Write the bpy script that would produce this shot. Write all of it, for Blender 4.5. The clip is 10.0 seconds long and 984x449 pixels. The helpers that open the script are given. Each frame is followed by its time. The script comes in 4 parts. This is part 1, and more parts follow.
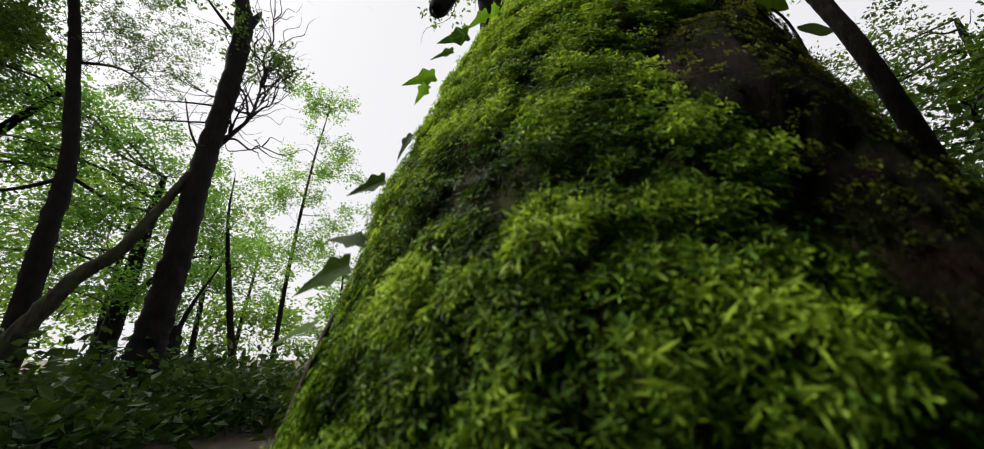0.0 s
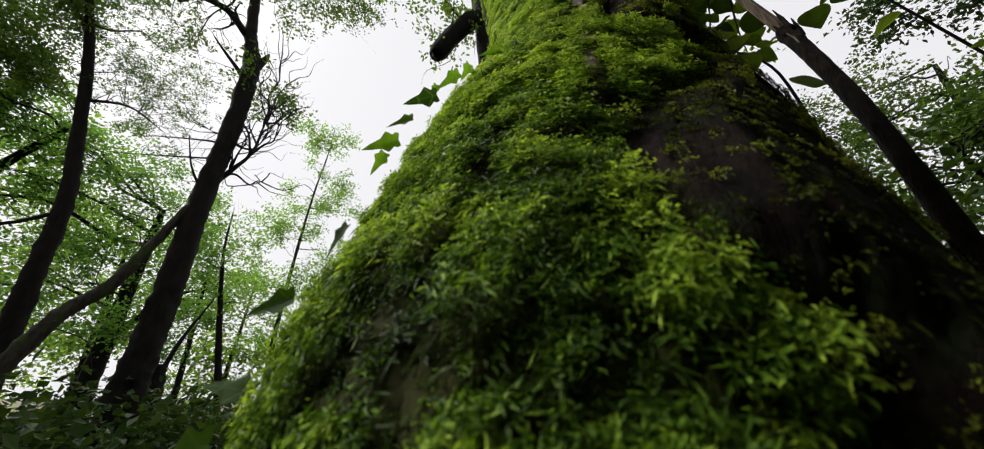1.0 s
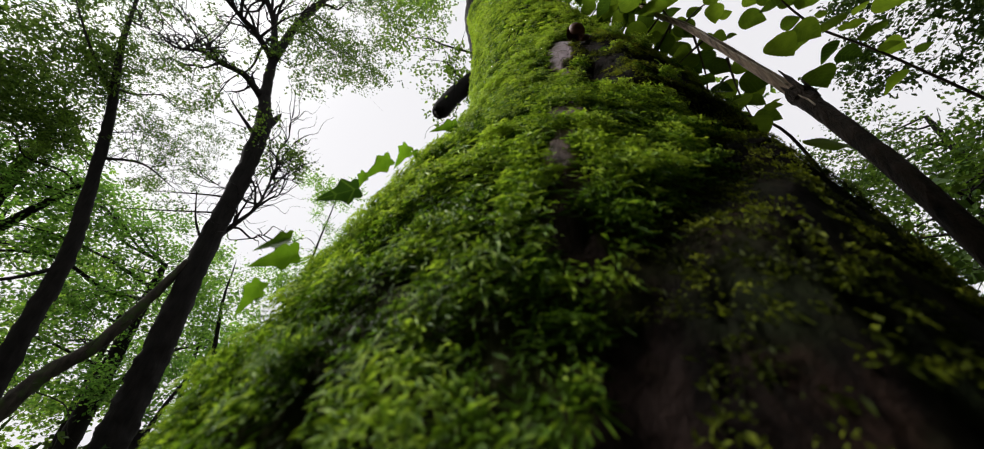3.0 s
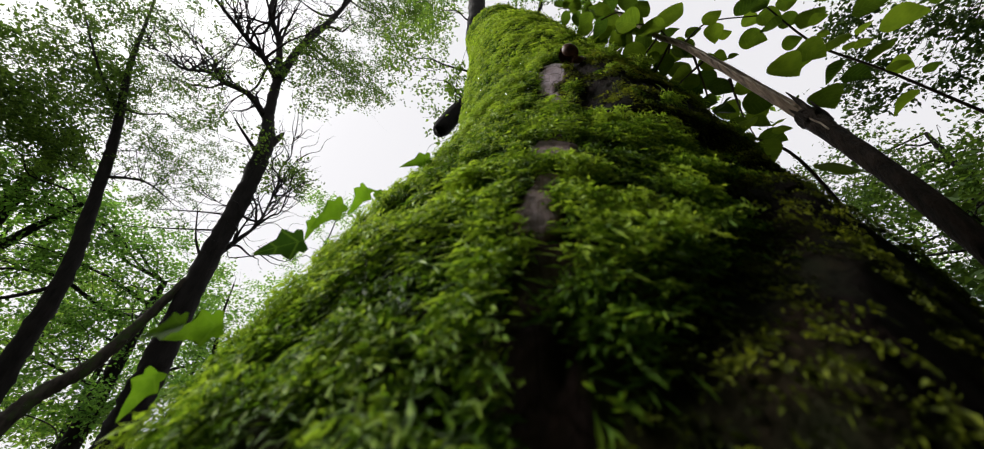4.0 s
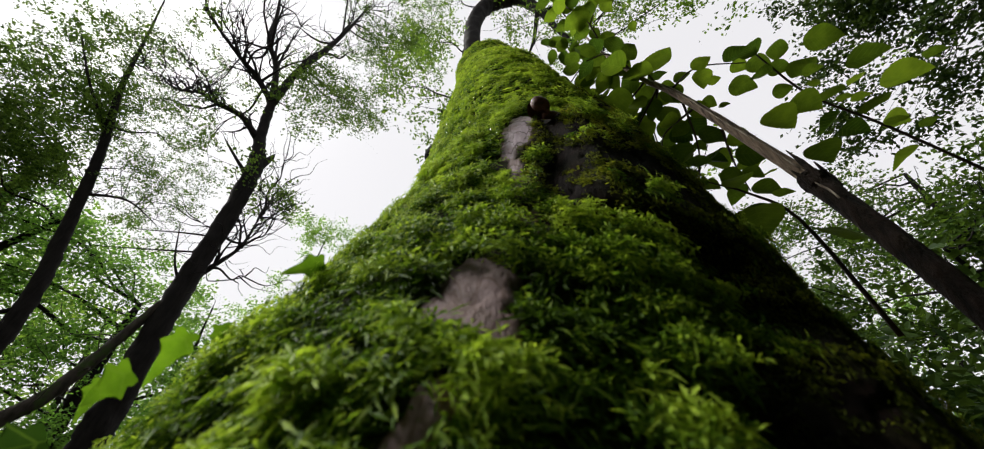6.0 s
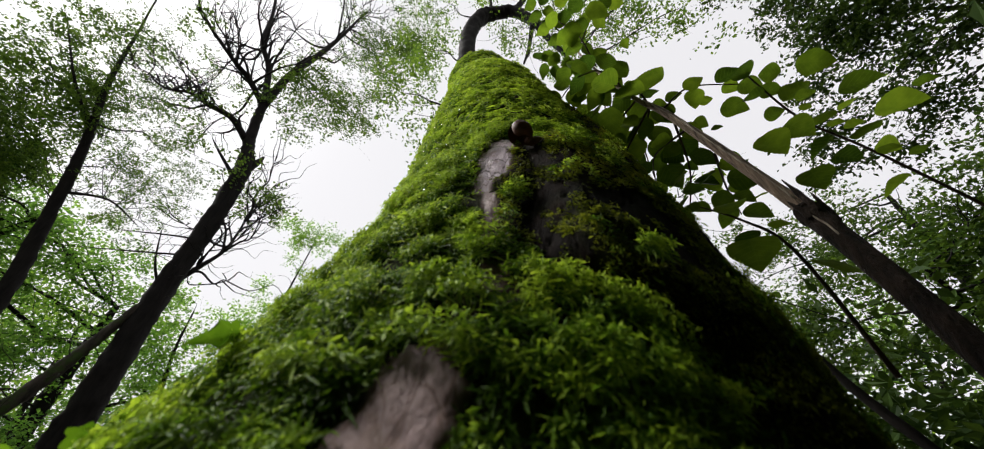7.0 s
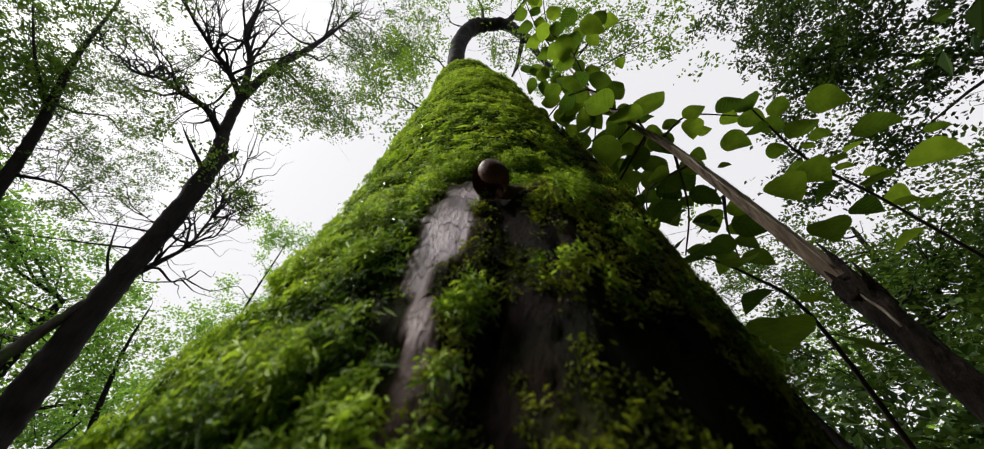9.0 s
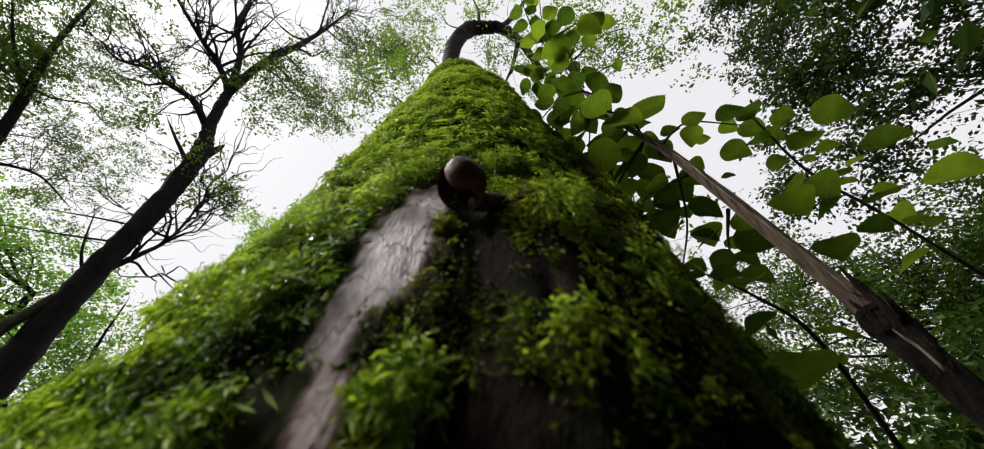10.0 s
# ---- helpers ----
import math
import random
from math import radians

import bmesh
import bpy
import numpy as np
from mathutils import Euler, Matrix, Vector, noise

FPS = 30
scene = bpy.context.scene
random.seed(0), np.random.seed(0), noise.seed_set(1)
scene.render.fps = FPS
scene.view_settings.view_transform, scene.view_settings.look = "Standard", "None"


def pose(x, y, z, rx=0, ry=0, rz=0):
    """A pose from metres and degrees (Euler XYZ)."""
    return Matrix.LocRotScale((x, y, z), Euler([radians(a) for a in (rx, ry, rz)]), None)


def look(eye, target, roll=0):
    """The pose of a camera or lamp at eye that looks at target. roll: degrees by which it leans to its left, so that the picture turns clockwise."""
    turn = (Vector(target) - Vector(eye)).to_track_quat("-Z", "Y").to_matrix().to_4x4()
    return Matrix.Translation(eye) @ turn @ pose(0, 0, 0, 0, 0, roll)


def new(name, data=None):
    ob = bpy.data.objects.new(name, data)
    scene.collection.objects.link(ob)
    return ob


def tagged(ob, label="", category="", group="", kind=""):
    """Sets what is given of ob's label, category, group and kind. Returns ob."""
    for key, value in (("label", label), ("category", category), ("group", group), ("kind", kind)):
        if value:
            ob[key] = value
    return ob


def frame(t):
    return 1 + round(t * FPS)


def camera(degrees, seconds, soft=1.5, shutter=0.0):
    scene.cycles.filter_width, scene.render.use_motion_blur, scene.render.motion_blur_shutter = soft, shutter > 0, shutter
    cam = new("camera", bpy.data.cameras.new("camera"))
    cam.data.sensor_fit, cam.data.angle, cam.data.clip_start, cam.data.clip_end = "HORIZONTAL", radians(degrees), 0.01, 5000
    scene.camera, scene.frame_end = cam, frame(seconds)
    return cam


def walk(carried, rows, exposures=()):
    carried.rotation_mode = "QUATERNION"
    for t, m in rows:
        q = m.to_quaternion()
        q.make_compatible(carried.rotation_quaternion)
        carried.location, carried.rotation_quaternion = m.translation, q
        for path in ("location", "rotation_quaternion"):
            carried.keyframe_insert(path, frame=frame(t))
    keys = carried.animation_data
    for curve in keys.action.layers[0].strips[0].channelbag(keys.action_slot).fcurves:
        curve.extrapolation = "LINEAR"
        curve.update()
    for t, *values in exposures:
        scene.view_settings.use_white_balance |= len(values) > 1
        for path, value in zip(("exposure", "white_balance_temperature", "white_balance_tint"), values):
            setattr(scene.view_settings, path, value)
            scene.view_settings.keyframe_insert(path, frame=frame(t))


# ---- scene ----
# The camera glides up along the trunk: seconds, x, y, z, yaw, pitch, lean.
PATH = [
    (0.0, 0.0128, 0.0083, 1.1085, 0.08, 20.19, 0.04),
    (0.5, 0.0229, 0.0218, 1.1364, -0.15, 23.08, 0.28),
    (1.0, 0.0383, 0.0365, 1.1646, -0.14, 25.48, 0.16),
    (1.5, 0.0501, 0.0549, 1.1883, -0.03, 27.78, 0.08),
    (2.0, 0.0584, 0.0705, 1.2145, 0.19, 29.84, 0.09),
    (2.5, 0.0706, 0.0842, 1.2389, 0.35, 31.64, 0.03),
    (4.0, 0.0958, 0.1188, 1.3040, 0.80, 35.68, 0.02),
    (4.5, 0.1091, 0.1299, 1.3277, 0.58, 36.90, 0.16),
    (5.0, 0.1154, 0.1418, 1.3523, 0.29, 38.03, 0.27),
    (5.5, 0.1238, 0.1453, 1.3753, -0.19, 38.92, 0.27),
    (7.0, 0.1460, 0.1586, 1.4347, -2.75, 40.97, 0.47),
    (7.5, 0.1507, 0.1669, 1.4606, -3.71, 41.44, 0.59),
    (8.0, 0.1526, 0.1807, 1.4906, -4.77, 41.83, 0.66),
    (8.5, 0.1577, 0.1952, 1.5189, -5.84, 42.18, 0.83),
    (9.0, 0.1637, 0.2103, 1.5438, -6.87, 42.44, 0.96),
    (9.5, 0.1711, 0.2258, 1.5662, -7.92, 42.68, 1.11),
    (10.0, 0.1757, 0.2428, 1.5850, -8.96, 42.92, 1.25),
]


def held(x, y, z, yaw, pitch, lean):
    """A camera's pose: yaw to the left from +y, pitch up, lean as look() takes it, in degrees."""
    a, b = radians(yaw), radians(pitch)
    ahead = Vector((-math.sin(a) * math.cos(b), math.cos(a) * math.cos(b), math.sin(b)))
    return look((x, y, z), Vector((x, y, z)) + ahead, lean)


cam = camera(106.57, 10.0, soft=1.05)
cam.data.dof.use_dof = True
cam.data.dof.focus_distance = 0.80
cam.data.dof.aperture_fstop = 11.5
walk(cam, [(t, held(*row)) for t, *row in PATH])

# ---- light: a bright overcast sky over a wood, strongest from the upper left ----
SUN_AZ, SUN_EL = -69.0, 48.0  # degrees: to the left of +y, up
world = bpy.data.worlds.new("world")
scene.world = world
world.use_nodes = True
wn, wl = world.node_tree.nodes, world.node_tree.links
sky = wn.new("ShaderNodeTexSky")
sky.sky_type, sky.sun_disc = "NISHITA", False
sky.sun_elevation, sky.sun_rotation = radians(SUN_EL), radians(SUN_AZ)
sky.dust_density, sky.air_density, sky.ozone_density = 4.0, 1.0, 0.5
grey = wn.new("ShaderNodeHueSaturation")  # cloud takes the blue out of the sky
grey.inputs["Saturation"].default_value = 0.12
wl.new(sky.outputs["Color"], grey.inputs["Color"])
cloud = wn.new("ShaderNodeMixRGB")  # an even sheet of cloud before it
cloud.inputs["Fac"].default_value, cloud.inputs["Color2"].default_value = 0.86, (8.75, 8.65, 8.95, 1)
wl.new(grey.outputs["Color"], cloud.inputs["Color1"])
wl.new(cloud.outputs["Color"], wn["Background"].inputs["Color"])
wn["Background"].inputs["Strength"].default_value = 0.104

sun = new("sun", bpy.data.lights.new("sun", "SUN"))
sun.data.energy, sun.data.angle, sun.data.color = 7.4, radians(30), (1.0, 0.97, 0.93)
a, b = radians(SUN_AZ), radians(SUN_EL)
sun.matrix_world = look((math.sin(a) * math.cos(b) * 50, math.cos(a) * math.cos(b) * 50, math.sin(b) * 50), (0, 0, 0))
scene.view_settings.exposure = 0.07

rng = np.random.default_rng(7)


# ---- materials ----
class Nodes:
    """A material's node tree, with short calls."""

    def __init__(self, name):
        self.mat = bpy.data.materials.new(name)
        self.mat.use_nodes = True
        self.tree = self.mat.node_tree
        self.bsdf, self.out = self.tree.nodes["Principled BSDF"], self.tree.nodes["Material Output"]

    def add(self, kind, **values):
        node = self.tree.nodes.new(kind)
        for key, value in values.items():
            if key in node.inputs:
                node.inputs[key].default_value = value
            else:
                setattr(node, key, value)
        return node

    def link(self, a, b):
        self.tree.links.new(a, b)

    def noise(self, scale, detail=4, rough=0.6, stretch=(1, 1, 1), coords="Object"):
        tc, mp = self.add("ShaderNodeTexCoord"), self.add("ShaderNodeMapping")
        mp.inputs["Scale"].default_value = stretch
        tex = self.add("ShaderNodeTexNoise", Scale=scale, Detail=detail, Roughness=rough)
        self.link(tc.outputs[coords], mp.inputs["Vector"])
        self.link(mp.outputs["Vector"], tex.inputs["Vector"])
        return tex.outputs["Fac"]

    def ramp(self, fac, *stops):
        node = self.add("ShaderNodeValToRGB")
        els = node.color_ramp.elements
        while len(els) < len(stops):
            els.new(0.5)
        for el, (at, colour) in zip(els, stops):
            el.position, el.color = at, (*colour, 1)
        self.link(fac, node.inputs["Fac"])
        return node.outputs["Color"]

    def mix(self, fac, a, b, blend="MIX"):
        node = self.add("ShaderNodeMixRGB", blend_type=blend)
        for key, value in (("Fac", fac), ("Color1", a), ("Color2", b)):
            if isinstance(value, (float, int)):
                node.inputs[key].default_value = value
            elif isinstance(value, tuple):
                node.inputs[key].default_value = (*value, 1)
            else:
                self.link(value, node.inputs[key])
        return node.outputs["Color"]

    def attr(self, name):
        return self.add("ShaderNodeAttribute", attribute_name=name).outputs["Fac"]

    def bump(self, height, strength, distance):
        node = self.add("ShaderNodeBump", Strength=strength, Distance=distance)
        self.link(height, node.inputs["Height"])
        self.link(node.outputs["Normal"], self.bsdf.inputs["Normal"])
        return node.outputs["Normal"]

    def leafy(self, colour, through_colour, share):
        """Light falls through a thin leaf as well as on it."""
        tr, mx = self.add("ShaderNodeBsdfTranslucent"), self.add("ShaderNodeMixShader", Fac=share)
        self.link(colour, self.bsdf.inputs["Base Color"])
        self.link(through_colour, tr.inputs["Color"])
        self.link(self.bsdf.outputs[0], mx.inputs[1])
        self.link(tr.outputs[0], mx.inputs[2])
        self.link(mx.outputs[0], self.out.inputs["Surface"])
        return self.mat


def moss_material(name, dark, mid, light):
    n = Nodes(name)
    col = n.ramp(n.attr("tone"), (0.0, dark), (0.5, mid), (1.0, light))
    patch = n.ramp(n.noise(16, 3), (0.35, (0.75, 0.8, 0.6)), (0.65, (1.15, 1.1, 1.0)))
    col = n.mix(1.0, col, patch, "MULTIPLY")
    n.bsdf.inputs["Roughness"].default_value = 0.5
    n.bsdf.inputs["Specular IOR Level"].default_value = 0.05
    return n.leafy(col, n.mix(1.0, col, (1.5, 1.5, 0.9), "MULTIPLY"), 0.34)


def foliage_material(name, dark, light, share=0.45, rough=0.5):
    n = Nodes(name)
    geo = n.add("ShaderNodeNewGeometry")
    col = n.ramp(geo.outputs["Random Per Island"], (0.0, dark), (1.0, light))
    n.bsdf.inputs["Roughness"].default_value = rough
    n.bsdf.inputs["Specular IOR Level"].default_value = 0.08
    return n.leafy(col, n.mix(1.0, col, (1.7, 1.6, 0.9), "MULTIPLY"), share)


def big_leaf_material(name, dark, light, vein, share, rough, ribs):
    """A leaf seen near: a midrib, side veins and blotches."""
    n = Nodes(name)
    tc, sep = n.add("ShaderNodeTexCoord"), n.add("ShaderNodeSeparateXYZ")
    n.link(tc.outputs["Object"], sep.inputs[0])
    side = n.add("ShaderNodeMath", operation="ABSOLUTE")
    n.link(sep.outputs["Y"], side.inputs[0])
    slant = n.add("ShaderNodeMath", operation="MULTIPLY_ADD")
    slant.inputs[1].default_value = -0.8
    n.link(side.outputs[0], slant.inputs[0])
    n.link(sep.outputs["X"], slant.inputs[2])
    wave = n.add("ShaderNodeMath", operation="MULTIPLY")
    wave.inputs[1].default_value = ribs
    n.link(slant.outputs[0], wave.inputs[0])
    sine = n.add("ShaderNodeMath", operation="SINE")
    n.link(wave.outputs[0], sine.inputs[0])
    ribline = n.ramp(sine.outputs[0], (0.86, (0, 0, 0)), (0.99, (1, 1, 1)))
    mid = n.ramp(side.outputs[0], (0.0, (1, 1, 1)), (0.012, (0, 0, 0)))
    lines = n.mix(1.0, ribline, mid, "LIGHTEN")
    info = n.add("ShaderNodeObjectInfo")
    base = n.mix(info.outputs["Random"], dark, light)
    blotch = n.ramp(n.noise(3.0, 5), (0.3, (0.7, 0.75, 0.7)), (0.7, (1.15, 1.1, 1.0)))
    base = n.mix(1.0, base, blotch, "MULTIPLY")
    half = n.mix(0.2, (0, 0, 0), lines)
    col = n.mix(half, base, vein)
    n.bsdf.inputs["Roughness"].default_value = rough
    n.bsdf.inputs["Specular IOR Level"].default_value = 0.06
    n.bump(lines, 0.3, 0.0006)
    return n.leafy(col, n.mix(1.0, col, (1.6, 1.6, 0.8), "MULTIPLY"), share)


def bark_material(name, dark, light, scale, stretch, bump=0.6, rough=0.85, moss=None):
    n = Nodes(name)
    grain = n.noise(scale, 6, 0.65, stretch)
    stain = n.noise(scale * 0.15, 3)
    col = n.ramp(grain, (0.32, dark), (0.68, light))
    col = n.mix(0.5, col, n.ramp(stain, (0.3, (0.45, 0.45, 0.45)), (0.7, (1.1, 1.1, 1.1))), "MULTIPLY")
    if moss:
        cover = n.ramp(n.noise(scale * 0.3, 4), (0.5, (0, 0, 0)), (0.62, (1, 1, 1)))
        col = n.mix(cover, col, moss)
    n.link(col, n.bsdf.inputs["Base Color"])
    n.bsdf.inputs["Roughness"].default_value = rough
    n.bsdf.inputs["Specular IOR Level"].default_value = 0.15
    n.bump(grain, bump, 0.02)
    return n.mat


def mossy_bark_material():
    """Thin grey-pink bark, clean in a few patches, elsewhere soiled brown with algae and darkened for the flank's
    shade.
    """
    n = Nodes("mossy_trunk_bark")
    grain = n.noise(48, 8, 0.7, (1.0, 1.0, 0.4))
    fine = n.noise(420, 4, 0.7, (1, 1, 0.3))
    clean = n.ramp(grain, (0.25, (0.28, 0.20, 0.20)), (0.42, (0.44, 0.31, 0.37)), (0.65, (0.56, 0.425, 0.505)))
    rust = n.ramp(n.noise(75, 5, 0.7), (0.48, (0, 0, 0)), (0.62, (1, 1, 1)))
    clean = n.mix(n.mix(0.5, (0, 0, 0), rust), clean, (0.20, 0.105, 0.065))
    cracks = n.add("ShaderNodeTexVoronoi", feature="DISTANCE_TO_EDGE", Scale=64.0)
    place, wobble = n.add("ShaderNodeTexCoord"), n.add("ShaderNodeMixRGB", blend_type="ADD", Fac=0.02)
    squash = n.add("ShaderNodeMapping")
    squash.inputs["Scale"].default_value = (1.5, 0.4, 0.55)
    n.link(place.outputs["Object"], wobble.inputs["Color1"])
    n.link(n.add("ShaderNodeTexNoise", Scale=60.0).outputs["Color"], wobble.inputs["Color2"])
    n.link(wobble.outputs["Color"], squash.inputs["Vector"])
    n.link(squash.outputs[0], cracks.inputs["Vector"])
    split = n.ramp(cracks.outputs["Distance"], (0.0, (0.10, 0.07, 0.065)), (0.022, (0.6, 0.55, 0.55)), (0.05, (1, 1, 1)))
    clean = n.mix(1.0, clean, split, "MULTIPLY")
    worn = n.ramp(n.attr("clean"), (0.80, (0.65, 0.65, 0.65)), (0.97, (0, 0, 0)))
    clean = n.mix(worn, clean, (0.26, 0.135, 0.09))
    # Bark brown kept near black: the right flank's shade is in this colour.
    shaded_soil = n.ramp(grain, (0.34, (0.0020, 0.0012, 0.0008)), (0.5, (0.0060, 0.0034, 0.0024)), (0.68, (0.022, 0.0115, 0.0076)))
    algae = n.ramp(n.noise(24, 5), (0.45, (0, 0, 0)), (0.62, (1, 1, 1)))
    shaded_soil = n.mix(n.mix(0.6, (0, 0, 0), algae), shaded_soil, (0.012, 0.018, 0.006))
    shaded_soil = n.mix(0.75, shaded_soil, split, "MULTIPLY")
    # Green-brown under moss, lightened to make up for light missing on the flank.
    shaded_soil = n.mix(n.ramp(n.attr("moss_cover"), (0.22, (0, 0, 0)), (0.65, (1, 1, 1))), shaded_soil, (0.032, 0.034, 0.010))
    col = n.mix(n.attr("clean"), shaded_soil, clean)
    col = n.mix(0.4, col, n.ramp(fine, (0.3, (0.5, 0.5, 0.5)), (0.7, (1.1, 1.1, 1.1))), "MULTIPLY")
    n.link(col, n.bsdf.inputs["Base Color"])
    rough = n.ramp(n.noise(40, 4), (0.3, (0.42, 0.42, 0.42)), (0.7, (0.58, 0.58, 0.58)))
    rough = n.mix(n.attr("clean"), (0.92, 0.92, 0.92), rough)
    n.link(rough, n.bsdf.inputs["Roughness"])
    wet = n.add("ShaderNodeMapRange")
    wet.inputs["To Min"].default_value, wet.inputs["To Max"].default_value = 0.06, 0.5
    n.link(n.attr("clean"), wet.inputs["Value"])
    n.link(wet.outputs[0], n.bsdf.inputs["Specular IOR Level"])
    n.bump(n.mix(0.35, grain, fine), 0.9, 0.004)
    return n.mat


def ground_material():
    n = Nodes("leaf_litter")
    col = n.ramp(n.noise(6, 8, 0.7), (0.3, (0.02, 0.014, 0.009)), (0.55, (0.07, 0.045, 0.025)), (0.75, (0.12, 0.08, 0.04)))
    green = n.ramp(n.noise(1.6, 8, 0.75), (0.45, (0, 0, 0)), (0.75, (1, 1, 1)))
    leaves = n.ramp(n.noise(45, 4, 0.7), (0.42, (0.45, 0.4, 0.35)), (0.62, (1.3, 1.2, 1.1)))
    col = n.mix(1.0, col, leaves, "MULTIPLY")
    col = n.mix(green, col, (0.025, 0.045, 0.012))
    n.link(col, n.bsdf.inputs["Base Color"])
    n.bsdf.inputs["Roughness"].default_value = 0.9
    n.bump(n.noise(30, 6), 0.8, 0.03)
    return n.mat


def shell_material():
    n = Nodes("snail_shell")
    col = n.ramp(n.noise(160, 5, 0.6, (1, 1, 1)), (0.3, (0.04, 0.014, 0.009)), (0.55, (0.11, 0.038, 0.024)), (0.8, (0.19, 0.085, 0.055)))
    n.link(col, n.bsdf.inputs["Base Color"])
    n.bsdf.inputs["Roughness"].default_value = 0.55
    n.bsdf.inputs["Specular IOR Level"].default_value = 0.3
    n.bump(n.noise(500, 3), 0.25, 0.001)
    return n.mat


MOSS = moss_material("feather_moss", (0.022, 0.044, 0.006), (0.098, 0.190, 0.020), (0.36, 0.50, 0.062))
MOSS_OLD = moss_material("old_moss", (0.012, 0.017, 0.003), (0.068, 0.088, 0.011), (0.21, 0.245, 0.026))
BARK = mossy_bark_material()
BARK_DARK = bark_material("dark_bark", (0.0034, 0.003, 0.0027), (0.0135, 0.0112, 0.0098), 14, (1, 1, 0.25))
BARK_GREEN = bark_material("algae_bark", (0.014, 0.012, 0.009), (0.06, 0.05, 0.04), 12, (1, 1, 0.3), moss=(0.03, 0.05, 0.012))
BARK_KNOT = bark_material("rough_stem_bark", (0.005, 0.0038, 0.003), (0.048, 0.032, 0.023), 90, (1, 1, 0.3), 0.9, 0.8)
BARK_STEM = bark_material("hazel_bark", (0.07, 0.045, 0.032), (0.42, 0.31, 0.215), 150, (1, 1, 0.06), 0.5, 0.55)
PEELED = bark_material("peeled_wood", (0.14, 0.10, 0.07), (0.62, 0.53, 0.42), 120, (1, 1, 0.08), 0.5, 0.6)
TWIG = bark_material("twig_bark", (0.02, 0.014, 0.01), (0.07, 0.05, 0.035), 80, (1, 1, 0.3), 0.3, 0.7)
LEAF = foliage_material("wood_leaves", (0.035, 0.080, 0.014), (0.14, 0.24, 0.042), 0.55)
LEAF_BRIGHT = foliage_material("young_leaves", (0.05, 0.12, 0.022), (0.165, 0.30, 0.062), 0.6)
LEAF_FRESH = foliage_material("fresh_leaves", (0.034, 0.09, 0.018), (0.125, 0.25, 0.055), 0.58)
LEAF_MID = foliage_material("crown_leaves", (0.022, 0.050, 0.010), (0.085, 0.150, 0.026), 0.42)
# Darker leaf copy: shade of backlit and overhung foliage put into colour.
LEAF_DARK = foliage_material("shaded_leaves", (0.014, 0.032, 0.008), (0.045, 0.080, 0.016), 0.3)
HAZEL = big_leaf_material("hazel_leaf", (0.022, 0.046, 0.008), (0.110, 0.170, 0.020), (0.12, 0.18, 0.035), 0.60, 0.45, 42.0)
IVY = big_leaf_material("ivy_leaf", (0.014, 0.034, 0.008), (0.105, 0.21, 0.018), (0.13, 0.21, 0.04), 0.55, 0.6, 16.0)
SHELL = shell_material()
water = Nodes("water")
for key, value in (("Roughness", 0.02), ("IOR", 1.33), ("Transmission Weight", 1.0)):
    water.bsdf.inputs[key].default_value = value
WATER = water.mat


# ---- geometry helpers ----
def mesh_of(name, verts, faces, material, smooth=True, tone=None):
    """A mesh from an array of places and an array of triangles or quads."""
    verts, faces = np.asarray(verts, np.float32).reshape(-1, 3), np.asarray(faces, np.int32)
    me = bpy.data.meshes.new(name)
    sides = faces.shape[1]
    me.vertices.add(len(verts))
    me.vertices.foreach_set("co", verts.ravel())
    me.loops.add(faces.size)
    me.loops.foreach_set("vertex_index", faces.ravel())
    me.polygons.add(len(faces))
    me.polygons.foreach_set("loop_start", np.arange(0, faces.size, sides, dtype=np.int32))
    me.update(calc_edges=True)
    me.polygons.foreach_set("use_smooth", np.full(len(faces), smooth))
    if tone is not None:
        me.attributes.new("tone", "FLOAT", "POINT").data.foreach_set("value", np.asarray(tone, np.float32))
    me.materials.append(material)
    return me


def part(name, me, parent, label="", kind=""):
    ob = new(name, me)
    ob.parent = parent
    ob.matrix_parent_inverse = Matrix.Translation(parent.matrix_world.translation).inverted()
    return tagged(ob, label=label, kind=kind)


def thing(name, place, label, category, group="", kind=""):
    ob = new(name)
    ob.empty_display_size = 0.1
    ob.matrix_world = Matrix.Translation(place)
    ob.matrix_basis = Matrix.Translation(place)
    return tagged(ob, label, category, group, kind)


def unit(v):
    return v / (np.linalg.norm(v, axis=-1, keepdims=True) + 1e-9)


def resample(points, steps):
    """A smooth curve through the points (rows of any width), with that many pieces between two of them."""
    p = np.asarray(points, float)
    q = np.vstack([2 * p[0] - p[1], p, 2 * p[-1] - p[-2]])
    u = np.linspace(0, 1, steps, endpoint=False)[:, None]
    out = []
    for k in range(1, len(q) - 2):
        a, b, c, d = q[k - 1 : k + 3]
        out.append(0.5 * (2 * b + (c - a) * u + (2 * a - 5 * b + 4 * c - d) * u**2 + (3 * b - a - 3 * c + d) * u**3))
    return np.vstack(out + [p[-1:]])


